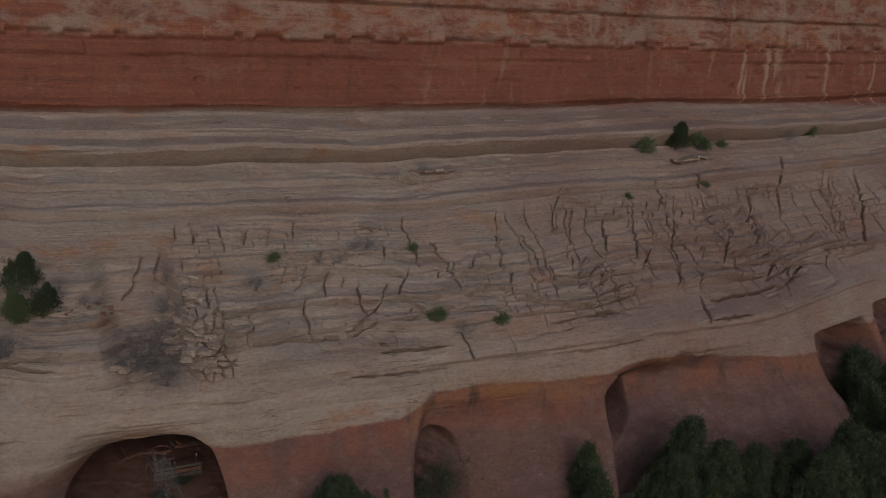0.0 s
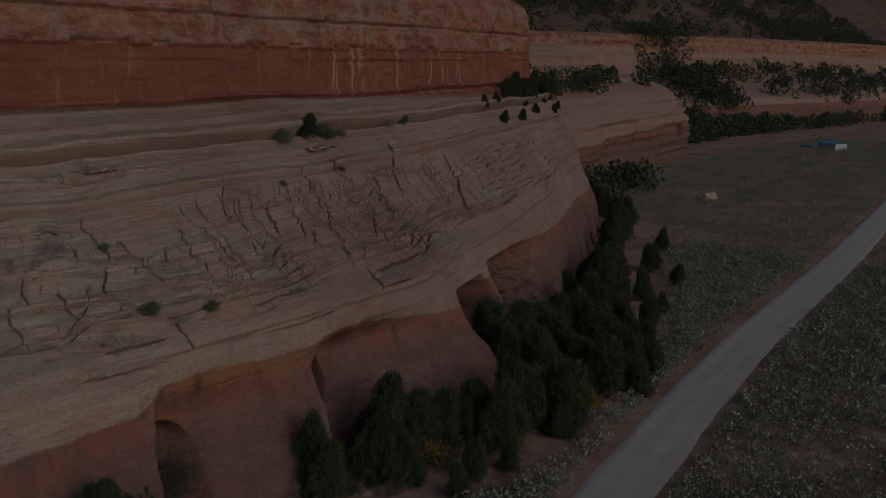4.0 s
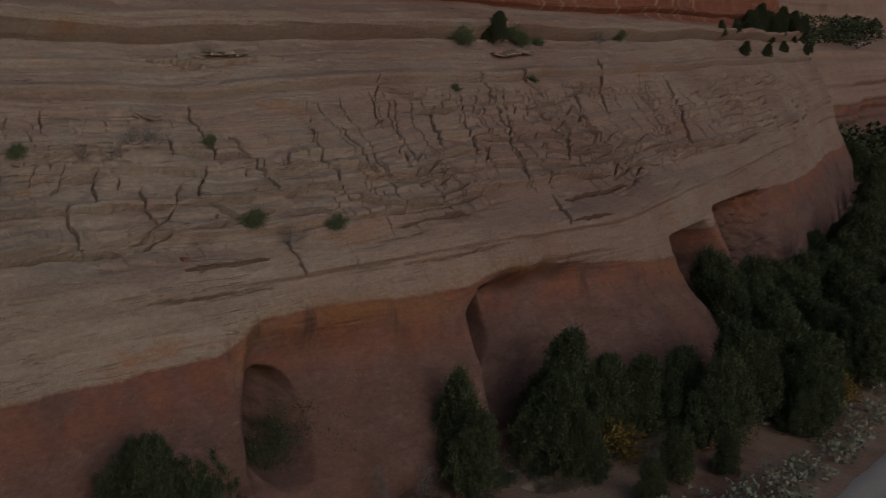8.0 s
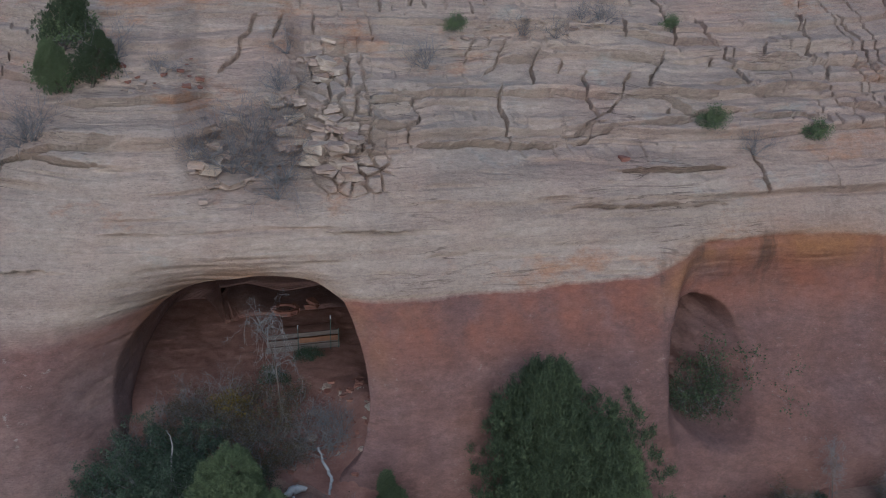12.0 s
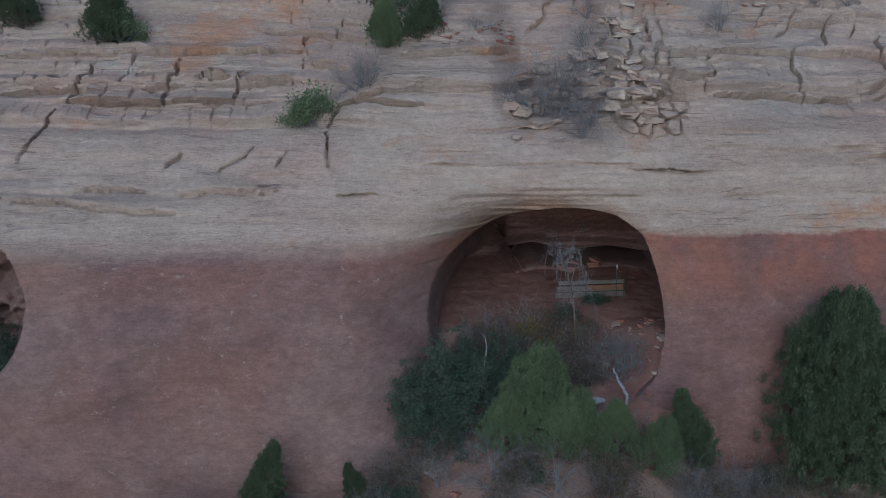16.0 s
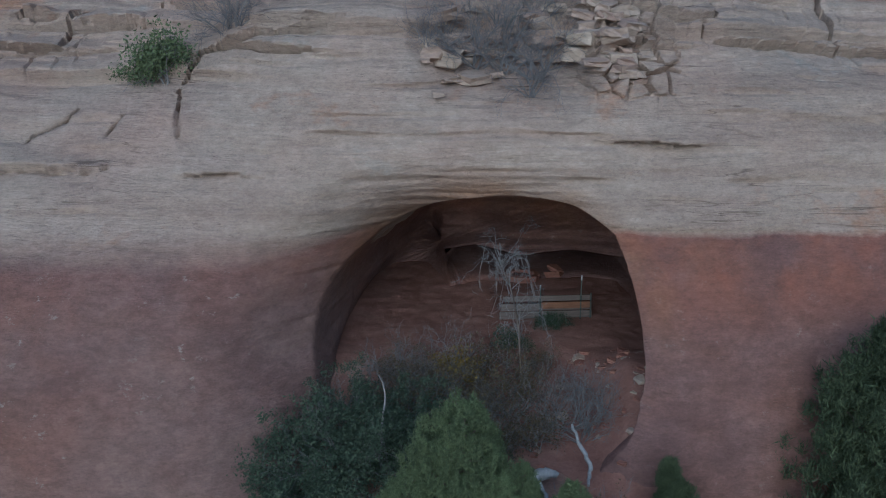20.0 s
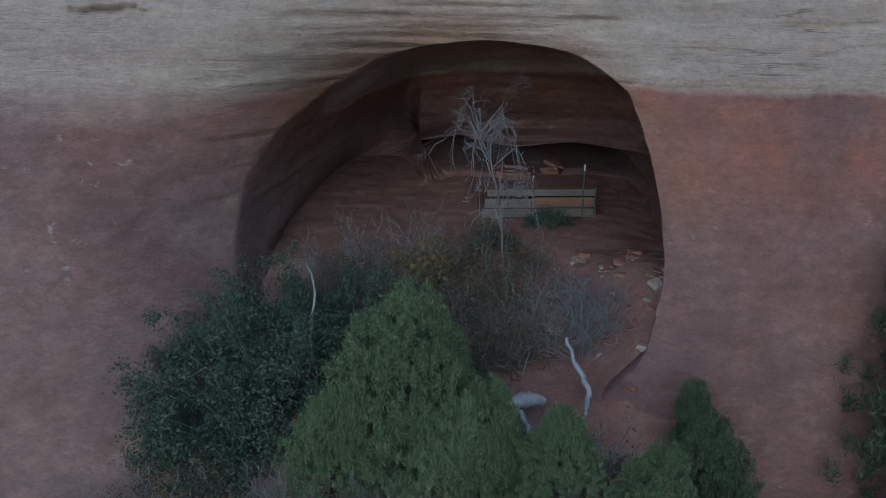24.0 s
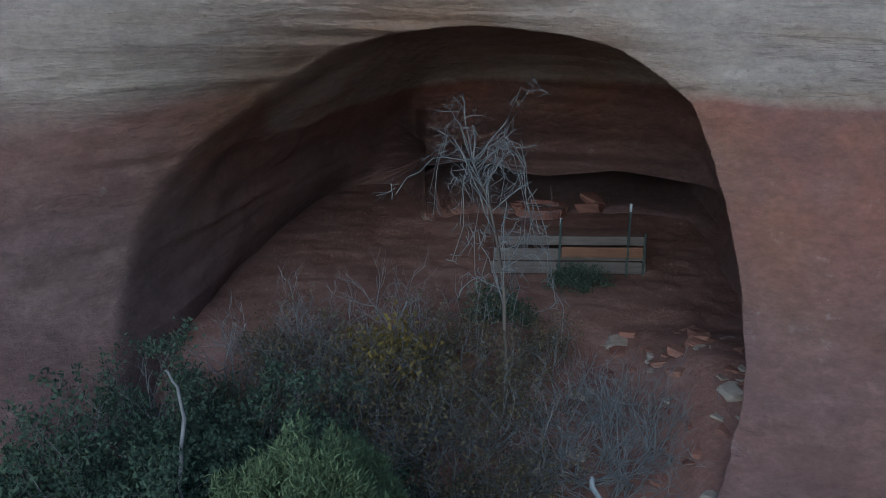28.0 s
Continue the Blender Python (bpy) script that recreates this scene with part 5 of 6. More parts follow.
# ---- in and before the large alcove
oak = leafy_shrub(21, 2.4, 2.2, 0.042, M_OAK, "dark green scrub oak shrub crowding the alcove mouth", 16, 34)
stand(oak, -5.3, -1.2, 1.9, 0, 1.05)
for i, (x, y, z, k) in enumerate([(-4.3, -1.6, 1.9, 0.95), (-5.9, -1.9, 1.5, 0.85), (-3.9, -0.4, 2.2, 0.85), (-4.9, -0.1, 2.3, 0.9), (-2.9, -1.3, 2.1, 0.7)]):
    stand(copy_thing(oak, Matrix()), x, y, z, 60 + 77 * i, k)
for x, y, z, k in ((-20.4, 1.5, 2.7, 0.9), (-19.7, 0.9, 2.7, 0.7)):
    west_oak = stand(copy_thing(oak, Matrix()), x, y, z, 200 * k, k)
    tagged(west_oak, "dark green scrub oak shrub in the western hollow")
brown = leafy_shrub(22, 1.7, 1.6, 0.036, M_DRY, "brown half-bare shrub with withered leaves in the alcove", 14, 6)
stand(brown, -3.3, 0.9, 2.7, 0, 1.0)
for i, (x, y, z, k) in enumerate([(-2.4, 0.6, 2.7, 1.0), (-1.6, 0.9, 2.8, 0.95), (-2.0, 1.9, 3.0, 0.95), (-3.9, 2.0, 3.0, 0.8), (-1.2, -0.2, 2.5, 0.85), (-2.2, -0.6, 2.4, 0.9), (-0.9, 2.2, 3.1, 0.7), (-4.4, 1.0, 2.7, 0.7)]):
    stand(copy_thing(brown, Matrix()), x, y, z, 50 + 83 * i, k)
gold = leafy_shrub(23, 1.1, 1.0, 0.055, M_GOLD, "small shrub with yellow autumn leaves", 8, 6)
stand(gold, -2.75, 1.8, 3.15, 0, 1.0)
green = leafy_shrub(24, 0.9, 0.9, 0.05, M_OAK, "low green bush beside the timber boards", 8, 9)
stand(green, -0.1, 4.9, 3.42, 0, 0.6)
stand(copy_thing(green, Matrix()), 0.3, 5.0, 3.42, 140, 0.55)
stand(copy_thing(green, Matrix()), -1.25, 3.6, 3.4, 220, 0.8)
stand(copy_thing(green, Matrix()), 0.9, 2.2, 3.2, 300, 0.45)
grey = bare_shrub(25, 1.5, 1.5, "bare grey twiggy shrub", None, 16, 3, 0.016)
stand(grey, -0.2, 0.5, 2.65, 0, 0.95)
for i, (x, y, z, k) in enumerate([(-0.5, 1.3, 2.85, 0.8), (-4.4, 1.7, 2.9, 0.9), (-3.4, 2.6, 3.1, 0.75), (-6.6, -2.6, 0.9, 1.0), (-7.4, -3.0, 0.6, 0.9), (-5.0, -3.6, 0.9, 0.8), (0.3, 1.0, 2.8, 0.5)]):
    stand(copy_thing(grey, Matrix()), x, y, z, 40 + 91 * i, k)


def dead_tree(seed, height, label):
    rng = np.random.default_rng(seed)
    root = new("dead_tree")
    trunk = branch(rng, (0, 0, -0.1), (0.05, 0, 1), height * 0.8, 0.10, 7, 0.2)
    part("trunk", mesh_of("trunk", *tube(trunk, np.linspace(0.035, 0.012, 7), 7), M_BARK, True), root)
    wood = []
    for k in range(38):
        f = 1.0 - 0.6 * rng.uniform(0, 1) ** 1.6
        at = np.array([np.interp(f * 6, range(7), trunk[:, c]) for c in range(3)])
        a = rng.uniform(0, 2 * np.pi)
        reach, rise, fall = height * rng.uniform(0.05, 0.22), height * rng.uniform(0.03, 0.26), height * rng.uniform(0.0, 0.42)
        g = np.linspace(0, 1, 8)
        limb = at + np.stack([np.cos(a) * reach * g**0.7, np.sin(a) * reach * g**0.7, rise * np.sin(g * 2.0) - fall * g**2.5], 1) + rng.normal(0, 0.055, (8, 3)) * g[:, None]
        wood.append(tube(limb, np.linspace(0.008, 0.004, 8), 5))
        for j in range(6):
            p = limb[rng.integers(2, 8)]
            w, _ = twig_tree(rng, 1, height * rng.uniform(0.05, 0.15), 0.12 * height, 1, 3, 0.006, 0.5)
            turn = np.array(pose(0, 0, 0, rng.uniform(30, 170), 0, rng.uniform(0, 360)).to_3x3())
            wood.append((w[0] @ turn.T + p, w[1]))
    part("wood", mesh_of("wood", *joined(wood), M_TWIG, True), root)
    return tagged(root, label, "dead tree")


stand(dead_tree(31, 4.1, "leafless pale grey tree standing inside the alcove"), -1.22, 1.6, 2.95, 20)


def log(name, label, line, radii, mat, seed):
    """A weathered log or branch lying along a line."""
    rng = np.random.default_rng(seed)
    pts = np.array(line, float)
    t = np.linspace(0, len(pts) - 1, 14)
    p = np.stack([np.interp(t, range(len(pts)), pts[:, c]) for c in range(3)], 1)
    p[1:-1] += rng.normal(0, 0.02, (12, 3))
    base = p[0].copy()
    r = np.interp(t, range(len(radii)), radii) * rng.uniform(0.85, 1.15, 14)
    ob = new(name, mesh_of(name, *tube(p - base, r, 8), mat, True))
    ob.location = base
    return tagged(ob, label, "log")


log("dead_branch", "bleached crooked trunk leaning out of the alcove mouth", [(-0.45, -0.4, 3.1), (-0.38, -0.9, 2.85), (-0.25, -1.4, 2.6), (-0.4, -1.9, 2.45)], [0.025, 0.04, 0.045, 0.03], M_DEAD, 41)
log("dead_log", "pale weathered log lying on the slope", [(-1.6, -1.9, 2.62), (-1.3, -1.85, 2.72), (-1.0, -1.8, 2.66)], [0.07, 0.13, 0.05], M_DEAD, 42)
log("dead_branch", "thin bleached branch on the slope below the alcove", [(-1.4, -2.0, 2.6), (-1.3, -2.5, 2.42), (-1.15, -2.9, 2.3)], [0.04, 0.045, 0.03], M_DEAD, 43)
log("dead_branch", "bleached bare branch rising from the shrubs", [(-4.55, -1.6, 3.0), (-4.45, -1.65, 3.9), (-4.4, -1.68, 4.55), (-4.55, -1.7, 4.8)], [0.014, 0.02, 0.017, 0.009], M_TWIG, 44)


# ---- rocks
def stone_mesh(seed, sx, sy, sz, mat=None, rough=0.26):
    """A weathered block: a cube cut into facets, worn and bent."""
    bm = bmesh.new()
    bmesh.ops.create_cube(bm, size=1.0)
    bmesh.ops.bevel(bm, geom=bm.edges[:], offset=0.07, segments=1, affect="EDGES")
    bmesh.ops.subdivide_edges(bm, edges=bm.edges[:], cuts=1, use_grid_fill=True)
    for v in bm.verts:
        n = noise.noise_vector(v.co * 1.7 + Vector((seed * 3.1, 0, 0)))
        m = noise.noise_vector(v.co * 4.5 + Vector((0, seed * 2.3, 0)))
        v.co = Vector(((v.co.x + n.x * rough + m.x * 0.04) * sx, (v.co.y + n.y * rough + m.y * 0.04) * sy, (v.co.z + n.z * rough * 0.7 + m.z * 0.04) * sz))
    me = bpy.data.meshes.new("rock")
    bm.to_mesh(me)
    bm.free()
    me.materials.append(mat or M_STONE)
    return me


def stone_material(name, a, c):
    m, n, b = material(name, 0.92)
    info = n.nodes.new("ShaderNodeObjectInfo")
    col = mixed(n, info.outputs["Random"], a, c)
    col = mixed(n, 0.55, col, ramp(n, noisy(n, 4.0, 6, 0.7, (1, 1, 3)), [(0.3, (0.28, 0.28, 0.28)), (0.7, (0.72, 0.72, 0.72))]), "OVERLAY")
    n.links.new(col, b.inputs["Base Color"])
    bumped(n, b, noisy(n, 12.0, 6, 0.7), 0.6, 0.04)
    return m


M_STONE = stone_material("loose_sandstone", (0.40, 0.31, 0.235), (0.30, 0.205, 0.155))
M_STONE_RED = stone_material("loose_red_stone", (0.26, 0.125, 0.085), (0.20, 0.085, 0.06))
ROCKS = [stone_mesh(k, 1.0, 0.8, 0.5) for k in range(6)]
ROCKS_RED = [stone_mesh(k + 9, 1.0, 0.8, 0.55, M_STONE_RED) for k in range(4)]


def rock(x, y, z, size, seed, label="loose sandstone block fallen on a ledge", red=False, flat=1.0):
    rng = np.random.default_rng(seed)
    kinds = ROCKS_RED if red else ROCKS
    ob = new("rock", kinds[seed % len(kinds)])
    ob.matrix_basis = pose(x, y, z, rng.uniform(-14, 14), rng.uniform(-14, 14), rng.uniform(0, 360)) @ Matrix.Diagonal((size, size, size * flat, 1))
    return tagged(ob, label, "rock", "loose rocks")


def cliff_spot(x, z):
    """A place on the carved face at a height, for what stands on it."""
    x, z = np.array([float(x)]), np.array([float(z)])
    s = np.interp(z, pro_z, arc)
    y, z0, ny, nz = cliff_point(x, s)
    r = cliff_relief(x, s, z0)
    return float(x[0]), float((y + r * ny + recess(x, z0))[0]), float((z0 + r * nz)[0])


def on_cliff(ob, x, z, turn=0.0, size=1.0, lean=0.0, out=0.0, sink=0.05):
    px, py, pz = cliff_spot(x, z)
    return stand(ob, px, py - out, pz - sink, turn, size, lean)


# rubble in the gully, below the column and on the ledges
rng_r = np.random.default_rng(77)
for k in range(46):
    x = rng_r.uniform(-3.4, 0.2)
    z = rng_r.uniform(9.6, 11.4) + 0.25 * (x + 3)
    px, py, pz = cliff_spot(x, z)
    rock(px, py - 0.05, pz + 0.02, rng_r.uniform(0.2, 0.75), k, "broken sandstone rubble in the gully above the alcove", False, rng_r.uniform(0.5, 1.0))
for k in range(42):
    x = rng_r.uniform(-6.0, -2.6)
    px, py, pz = cliff_spot(x, rng_r.uniform(12.2, 13.0))
    rock(px, py - 0.05, pz + 0.02, rng_r.uniform(0.08, 0.32), 100 + k, "small stones scattered on a cliff ledge", k % 3 == 0, 0.7)
for k in range(26):
    x = rng_r.uniform(5.5, 11.5)
    px, py, pz = cliff_spot(x, 13.6 + 0.08 * (x - 5) + rng_r.uniform(-0.15, 0.25))
    rock(px, py - 0.05, pz + 0.02, rng_r.uniform(0.12, 0.4), 200 + k, "flat sandstone slab lying on the cracked slope", False, 0.5)
px, py, pz = cliff_spot(12.0, 15.2)
rock(px, py - 0.3, pz + 0.1, 1.0, 301, "large flat slab perched on the cracked slope", False, 0.45)
px, py, pz = cliff_spot(10.0, 10.3)
rock(px, py - 0.08, pz, 0.32, 302, "small orange-brown stone stuck on the face", True, 0.8)
for k, x in enumerate((16.0, 16.7, 17.4, 18.1, 18.9)):
    px, py, pz = cliff_spot(x, 17.5)
    rock(px, py - 0.25, pz + 0.05, 0.9, 310 + k, "flat slab projecting from a ledge", False, 0.35)
for k, x in enumerate((37.5, 38.4, 39.2, 40.1, 41.0)):
    px, py, pz = cliff_spot(x, 17.3)
    rock(px, py - 0.25, pz + 0.05, 1.0, 320 + k, "flat slab below the ledge trees", False, 0.35)
for k in range(70):
    x = rng_r.uniform(-14, 46)
    y = float(foot(x)) - rng_r.uniform(2.2, 7.5)
    rock(x, y, float(ground_height(x, y)) + 0.04, rng_r.uniform(0.15, 0.7), 400 + k, "fallen sandstone boulder at the cliff foot", k % 2 == 0, 0.8)
rock(158, 28.5, float(ground_height(158, 28.5)) + 0.5, 2.6, 501, "pale boulder alone in the sagebrush meadow", False, 1.1)

for k in range(52):
    z = rng_r.uniform(9.9, 13.5)
    x = rng_r.uniform(0.1, 1.3) + 0.12 * (z - 9.9)
    px, py, pz = cliff_spot(x, z)
    rock(px, py - 0.02, pz, rng_r.uniform(0.28, 0.62), 900 + k, "pale broken block in the shattered column of the cliff", False, rng_r.uniform(0.55, 0.9))
for i, (x, z, k) in enumerate([(-2.2, 10.3, 1.3), (-1.4, 10.9, 1.2), (-0.4, 12.0, 0.9), (-2.8, 11.0, 0.9), (-0.9, 10.0, 1.1), (0.0, 13.2, 0.7), (8.2, 13.9, 0.6), (10.6, 14.2, 0.7)]):
    on_cliff(copy_thing(grey, Matrix()), x, z, 15 + 70 * i, k, 0, 0.15, 0.05)

# ---- shrubs and small trees on the face
small = leafy_shrub(26, 1.2, 1.1, 0.05, M_JUNIPER_LIGHT, "small green bush rooted in a crack of the cliff", 9, 10)
on_cliff(small, 13.4, 11.15, 0, 0.75)
for i, (x, z, k) in enumerate([(35.3, 17.9, 1.1), (41.1, 17.7, 1.3), (43.9, 17.6, 0.7), (56.4, 18.0, 1.0), (5.8, 13.9, 0.6), (30.8, 15.4, 0.45), (38.3, 15.7, 0.5), (-9.4, 9.8, 1.35), (-9.8, 9.8, 1.0), (-6.6, 13.4, 1.1), (-7.3, 12.2, 1.0), (-16.6, 12.1, 1.2), (14.0, 14.0, 0.6), (17.0, 10.7, 0.65)]):
    on_cliff(copy_thing(small, Matrix()), x, z, 35 + 80 * i, k)
for i, (x, z, h, k) in enumerate([(38.6, 18.0, 2.2, 2), (-6.9, 13.3, 2.1, 2), (-6.0, 12.5, 1.7, 2), (-17.1, 12.1, 2.3, 2), (-7.0, 12.2, 1.7, 0), (-20.6, 12.9, 2.0, 2)]):
    px, py, pz = cliff_spot(x, z)
    t = copy_thing(near[k], Matrix())
    tagged(t, "juniper rooted on a ledge of the cliff", "tree", "junipers on the cliff")
    stand(t, px, py - 0.15, pz - 0.05, 50 * i, h / 4.0)
for i, (x, z, k) in enumerate([(-1.6, 10.2, 1.25), (-0.6, 11.2, 0.9), (-3.2, 10.6, 0.9), (-7.7, 11.0, 1.1), (-5.5, 13.1, 1.1), (-8.0, 10.9, 1.0), (11.4, 14.2, 0.8), (14.6, 10.5, 0.75), (4.3, 12.9, 0.85), (52.7, 18.0, 0.9), (9.4, 13.8, 0.6), (17.3, 17.6, 0.6), (-4.0, 12.8, 0.6), (-1.1, 9.7, 0.8)]):
    on_cliff(copy_thing(grey, Matrix()), x, z, 25 + 70 * i, k, 0, 0.1, 0.1)
for i in range(46):
    x = rng_r.uniform(92, 117) if i < 32 else rng_r.uniform(78, 122)
    px, py, pz = cliff_spot(x, rng_r.uniform(18.6, 20.2) if i < 32 else rng_r.uniform(16.0, 18.6))
    t = copy_thing(belt[i % 2], Matrix())
    tagged(t, "dark juniper on the ledge below the red wall", "tree", "junipers on the cliff")
    stand(t, px, py, pz - 0.1, 40 * i, rng_r.uniform(0.35, 0.75) if i < 32 else rng_r.uniform(0.2, 0.42))
# the tree in the small hole, and shrubs at the wall foot
holetree = leafy_shrub(27, 3.0, 1.4, 0.06, M_JUNIPER, "slender dark tree growing in the small hollow", 9, 12)
stand(holetree, 12.9, 0.7, 1.2, 0, 1.1)
stand(copy_thing(holetree, Matrix()), 12.1, 0.9, 1.25, 120, 0.8)
for i in range(84):
    x = rng_r.uniform(-14, 44) if i < 40 else rng_r.uniform(9, 40)
    y = float(foot(x)) - rng_r.uniform(2.3, 6.5)
    ob = copy_thing((grey, brown, green)[i % 3], Matrix())
    stand(ob, x, y, float(ground_height(x, y)), 47 * i, rng_r.uniform(0.5, 1.0))
for i in range(46):
    x, y = rng_r.uniform(-13, 3.5), rng_r.uniform(-7.5, -3.4)
    ob = copy_thing((grey, brown, grey, green)[i % 4], Matrix())
    stand(ob, x, y, float(ground_height(x, y)), 61 * i, rng_r.uniform(0.55, 1.05))
for i, (x, y) in enumerate([(15.2, -2.6), (30.6, -3.6), (25.4, -7.8), (16.8, -3.2), (33.0, -3.0)]):
    t = dead_tree(50 + i, 2.6, "bare grey dead tree among the junipers at the cliff foot") if i == 0 else copy_thing(t, Matrix())
    stand(t, x, y, float(ground_height(x, y)), 60 * i, 0.9)
for i, (x, y) in enumerate([(38.0, -6.6), (40.2, -6.0), (42.4, -7.4), (48.6, -1.4), (27.0, -4.6)]):
    ob = copy_thing(gold, Matrix())
    stand(ob, x, y, float(ground_height(x, y)), 60 * i, 1.9)

# ---- what people left in the alcove
def wood_material(name, a, c):
    m, n, b = material(name, 0.8)
    col = ramp(n, noisy(n, 2.0, 6, 0.65, (1.2, 14, 14)), [(0.3, a), (0.7, c)])
    col = mixed(n, 0.35, col, ramp(n, noisy(n, 3.0, 4), [(0.3, (0.3, 0.3, 0.3)), (0.7, (0.7, 0.7, 0.7))]), "OVERLAY")
    n.links.new(col, b.inputs["Base Color"])
    bumped(n, b, noisy(n, 5.0, 5, 0.6, (1, 20, 20)), 0.4, 0.01)
    return m


M_BOARD = wood_material("weathered_board", (0.095, 0.072, 0.06), (0.16, 0.125, 0.104))
M_BOARD_RED = wood_material("orange_stained_board", (0.14, 0.066, 0.036), (0.22, 0.11, 0.06))
M_POST = wood_material("dull_green_stake", (0.035, 0.042, 0.036), (0.075, 0.085, 0.072))


def beam_mesh(name, lx, ly, lz, mat, seed):
    bm = bmesh.new()
    bmesh.ops.create_cube(bm, size=1.0)
    bmesh.ops.scale(bm, vec=(lx, ly, lz), verts=bm.verts)
    bmesh.ops.subdivide_edges(bm, edges=[e for e in bm.edges if abs(e.verts[0].co.x - e.verts[1].co.x) > lx * 0.5], cuts=6)
    bmesh.ops.bevel(bm, geom=[e for e in bm.edges if abs(e.verts[0].co.x - e.verts[1].co.x) > lx * 0.1], offset=min(ly, lz) * 0.12, segments=1, affect="EDGES")
    for v in bm.verts:
        v.co += noise.noise_vector(v.co * 2.0 + Vector((seed, 0, 0))) * 0.008
    me = bpy.data.meshes.new(name)
    bm.to_mesh(me)
    bm.free()
    me.materials.append(mat)
    return me


M_TIP = wood_material("white_paint", (0.4, 0.4, 0.4), (0.6, 0.6, 0.6))
wall = new("board_retaining_wall")
wall.matrix_basis = pose(0.02, 5.6, 3.5, 0, 0, 2)
tagged(wall, "low retaining wall of three weathered boards in the alcove", "retaining wall")
for k, (mat, h, z, lab) in enumerate(((M_BOARD, 0.2, 0.1, ""), (M_BOARD, 0.2, 0.315, ""), (M_BOARD, 0.15, 0.545, ""))):
    b = part("board", beam_mesh("board", 2.5 - 0.06 * k, 0.045, h, mat, k), wall, lab)
    b.location = (0.02 * k, 0.012 * k, z)
b = part("board", beam_mesh("board", 1.3, 0.04, 0.17, M_BOARD_RED, 9), wall, "orange-stained board")
b.location = (0.52, -0.045, 0.37)
for k, (x, h) in enumerate(((-0.17, 0.95), (0.93, 1.2), (1.2, 0.72))):
    p = part("post", beam_mesh("post", h, 0.032, 0.032, M_POST, 5 + k), wall, "thin dull green metal stake")
    p.matrix_basis = pose(x, -0.06, h / 2 - 0.03, 0, 90, 0)
    if k < 2:
        tip = part("post_tip", beam_mesh("post_tip", 0.13, 0.036, 0.036, M_TIP, 8 + k), p, "white painted stake tip")
        tip.matrix_basis = pose(-h / 2 + 0.06, 0, 0)
bank = np.meshgrid(np.linspace(-1.25, 1.25, 30), np.linspace(0.06, 2.2, 24), indexing="ij")
fill = part("fill", mesh_of("fill", np.stack([bank[0], bank[1], 0.55 * step(2.4, 0.6, bank[1]) + 0.03 * fbm(bank[0] * 3, bank[1] * 3, 0, 3, 97)], -1).reshape(-1, 3), sheet(30, 24), M_SAND, True), wall, "packed red sand behind the boards")
ring = new("fire_ring")
ring.matrix_basis = pose(-0.15, 8.7, float(alcove_floor(np.array(-0.3), np.array(8.6))))
tagged(ring, "ring of flat stones round a dark hearth on the sand", "fire ring")
for k in range(11):
    a = 2 * np.pi * k / 11
    p = part("stone", ROCKS_RED[k % 4], ring)
    p.matrix_basis = pose(0.42 * np.cos(a), 0.4 * np.sin(a), 0.08, 6, -5, np.degrees(a) + 90) @ Matrix.Diagonal((0.28, 0.22, 0.32, 1))
m_ash, n_ash, b_ash = material("ash", 0.95)
n_ash.links.new(ramp(n_ash, noisy(n_ash, 9.0, 5), [(0.3, (0.02, 0.018, 0.017)), (0.7, (0.075, 0.068, 0.064))]), b_ash.inputs["Base Color"])
a = np.linspace(0, 2 * np.pi, 25)[:-1]
rr = np.linspace(0.02, 0.36, 6)
A, Rr = np.meshgrid(np.append(a, a[0]), rr, indexing="ij")
part("ash", mesh_of("ash", np.stack([Rr * np.cos(A), Rr * np.sin(A), 0.05 + 0.02 * fbm(Rr * 6, A, 0, 2, 98)], -1).reshape(-1, 3), sheet(25, 6), m_ash, True), ring, "charcoal and grey ash")
zf = float(alcove_floor(np.array(0.85), np.array(8.8)))
rock(0.85, 8.8, zf + 0.08, 0.55, 601, "flat stone lying on the alcove sand", True, 0.55)
rock(0.87, 8.82, zf + 0.26, 0.42, 602, "smaller flat stone stacked on another", True, 0.5)
for k in range(34):
    x, y = rng_r.uniform(-1.5, 2.0), rng_r.uniform(-1.6, 3.0)
    rock(x, y, float(alcove_floor(np.array(x), np.array(y))) + 0.02, rng_r.uniform(0.08, 0.3), 700 + k, "small stone on the sandy slope of the alcove", k % 2 == 0, 0.7)

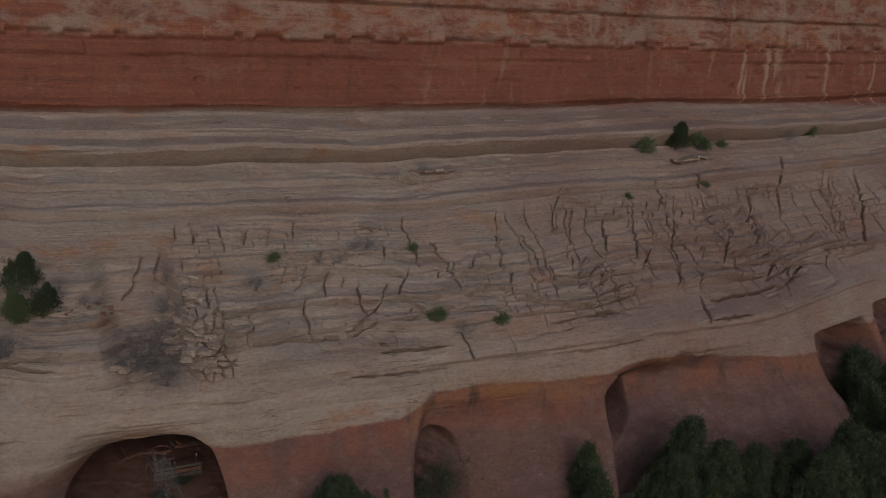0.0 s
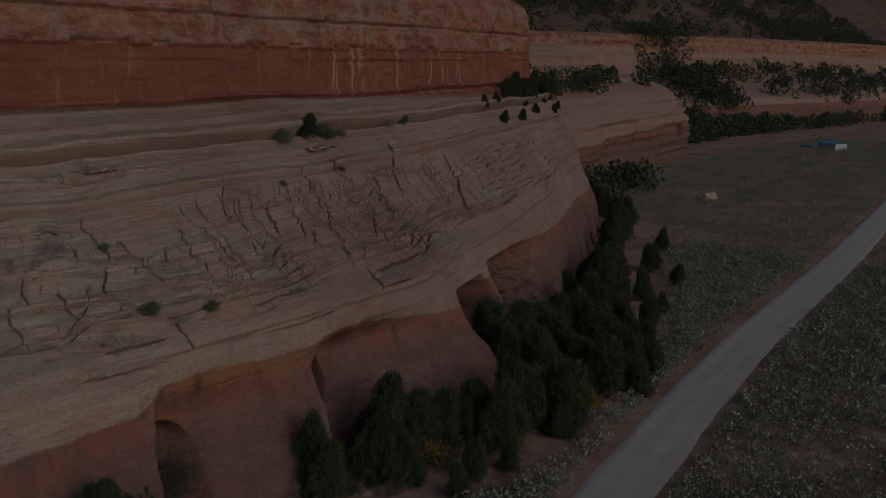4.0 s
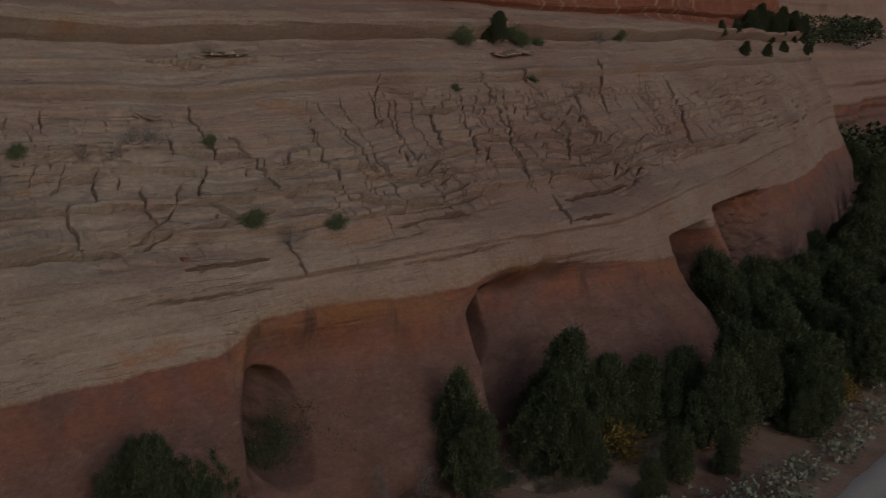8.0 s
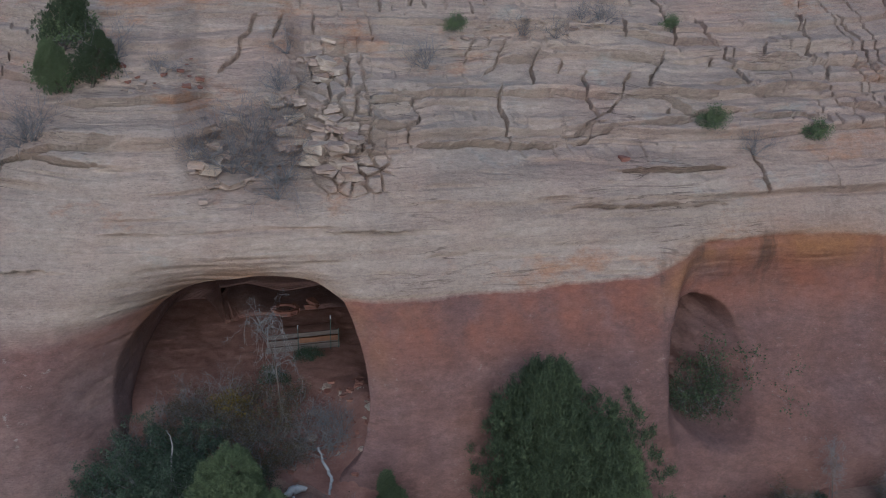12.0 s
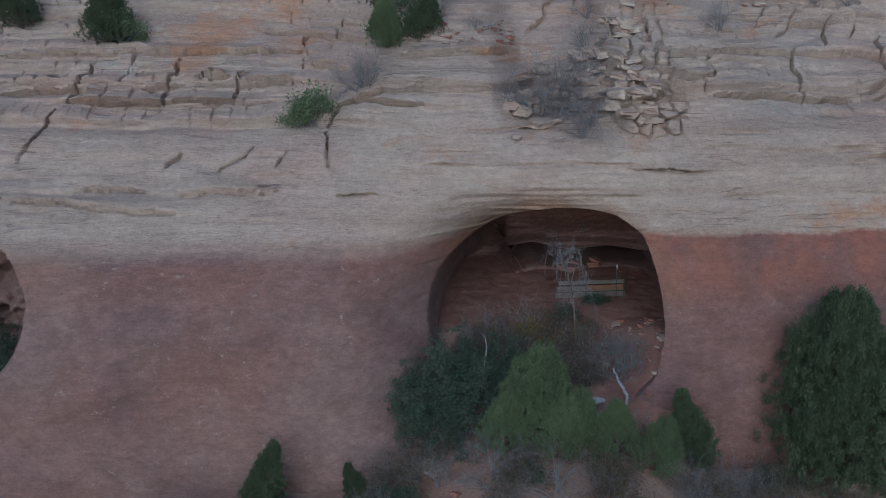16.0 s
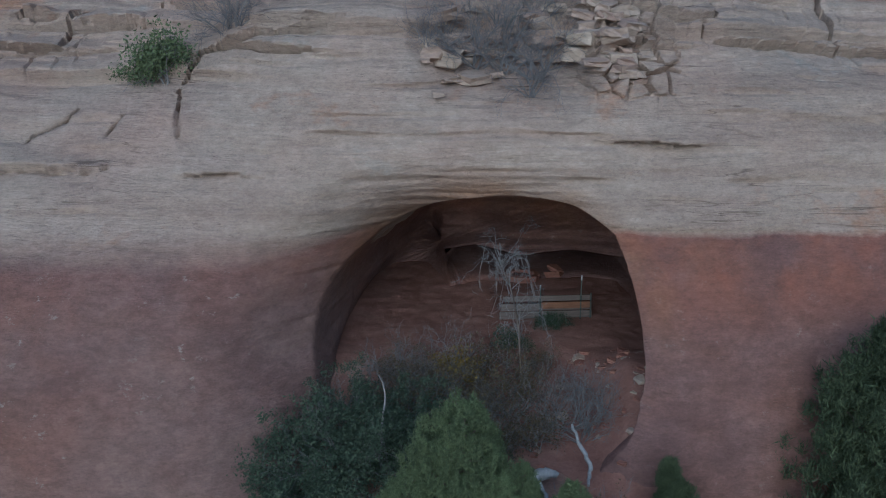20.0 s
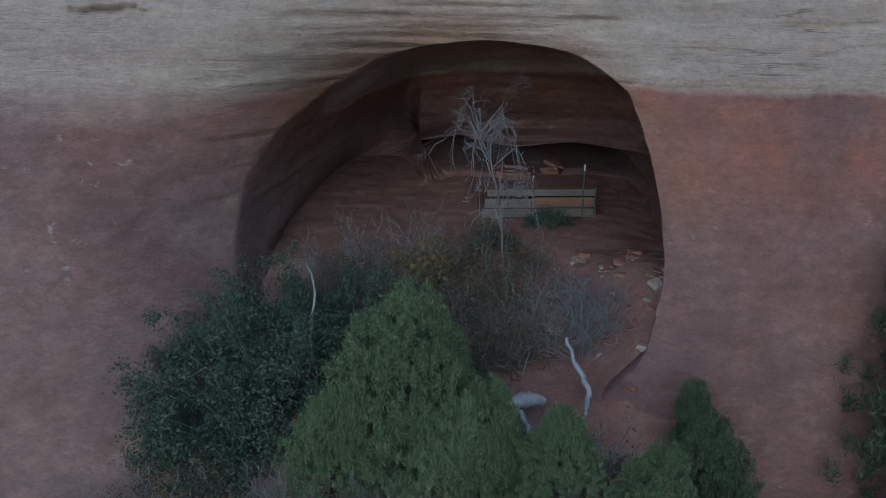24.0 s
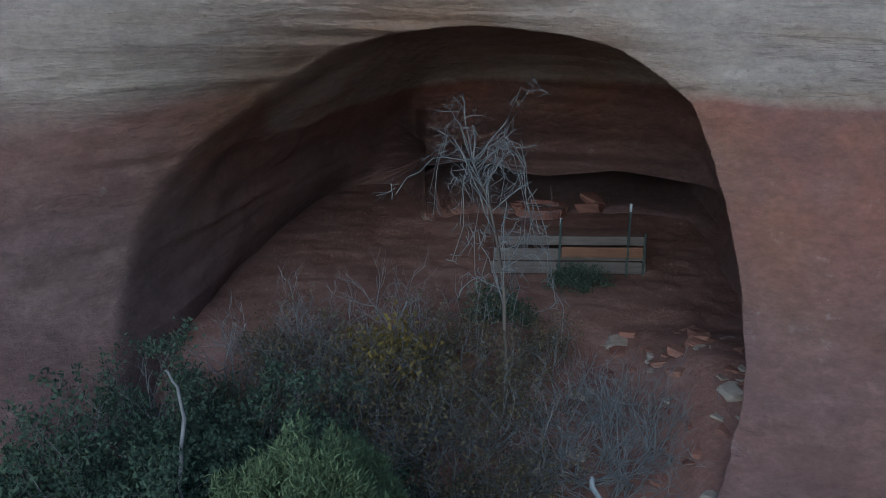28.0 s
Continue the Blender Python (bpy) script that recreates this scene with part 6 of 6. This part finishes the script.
for k in range(64):
    x, y = rng_r.uniform(0.1, 1.7), rng_r.uniform(-0.2, 3.0)
    rock(x, y, float(alcove_floor(np.array(x), np.array(y))) - 0.02, rng_r.uniform(0.08, 0.3), 800 + k, "worn sandstone ledge breaking through the alcove slope", k % 3 > 0, 0.45)
for i, (x, y, k) in enumerate([(-0.1, 0.0, 0.9), (0.4, 0.4, 0.8), (-0.6, 0.3, 0.9), (0.1, 1.2, 0.7), (-5.6, 0.6, 0.9), (-3.2, 1.6, 0.9), (-4.0, 2.4, 0.8), (-2.6, 2.6, 0.9), (-2.0, 0.2, 0.9)]):
    stand(copy_thing(grey, Matrix()), x, y, float(alcove_floor(np.array(x), np.array(y))), 61 * i, k)

# ---- the hut in the far meadow
def paint_material(name, colour, rough=0.5):
    m, n, b = material(name, rough)
    col = mixed(n, 0.4, colour, ramp(n, noisy(n, 2.0, 5), [(0.3, (0.35, 0.35, 0.35)), (0.7, (0.65, 0.65, 0.65))]), "OVERLAY")
    n.links.new(col, b.inputs["Base Color"])
    return m


M_BLUE = paint_material("blue_metal_roof", (0.10, 0.22, 0.36))
M_WHITE = paint_material("pale_wall", (0.45, 0.47, 0.48), 0.8)
hut = new("meadow_hut")
hx, hy = 292.0, 42.5
hut.matrix_basis = pose(hx, hy, float(ground_height(hx, hy)), 0, 0, 65) @ Matrix.Scale(0.75, 4)
tagged(hut, "small open hut with a blue metal roof in the meadow", "hut")


def beam(name, lx, ly, lz, mat, parent, at, turn=(0, 0, 0), label=""):
    p = part(name, beam_mesh(name, lx, ly, lz, mat, 3), parent, label)
    p.matrix_basis = pose(*at, *turn)
    return p


beam("roof", 9.0, 4.0, 0.12, M_BLUE, hut, (0, -1.7, 3.1), (14, 0, 0), "blue metal roof sheet")
beam("roof", 9.0, 4.0, 0.12, M_BLUE, hut, (0, 2.0, 3.1), (-14, 0, 0), "blue metal roof sheet")
beam("wall", 8.4, 0.2, 2.6, M_WHITE, hut, (0, 3.2, 1.3))
beam("wall", 6.4, 0.2, 2.6, M_WHITE, hut, (-4.2, 0.1, 1.3), (0, 0, 90))
for px in (-4.1, 0, 4.1):
    beam("post", 2.7, 0.16, 0.16, M_POST, hut, (px, -3.2, 1.35), (0, 90, 0))
truck = new("blue_tarpaulin_stack")
truck.matrix_basis = pose(hx + 2, hy + 8, float(ground_height(hx + 2, hy + 8)), 0, 0, 60) @ Matrix.Scale(0.6, 4)
tagged(truck, "low stack covered with blue sheeting beside the hut", "stack")
beam("cover", 6.0, 2.6, 1.3, M_BLUE, truck, (0, 0, 0.65))
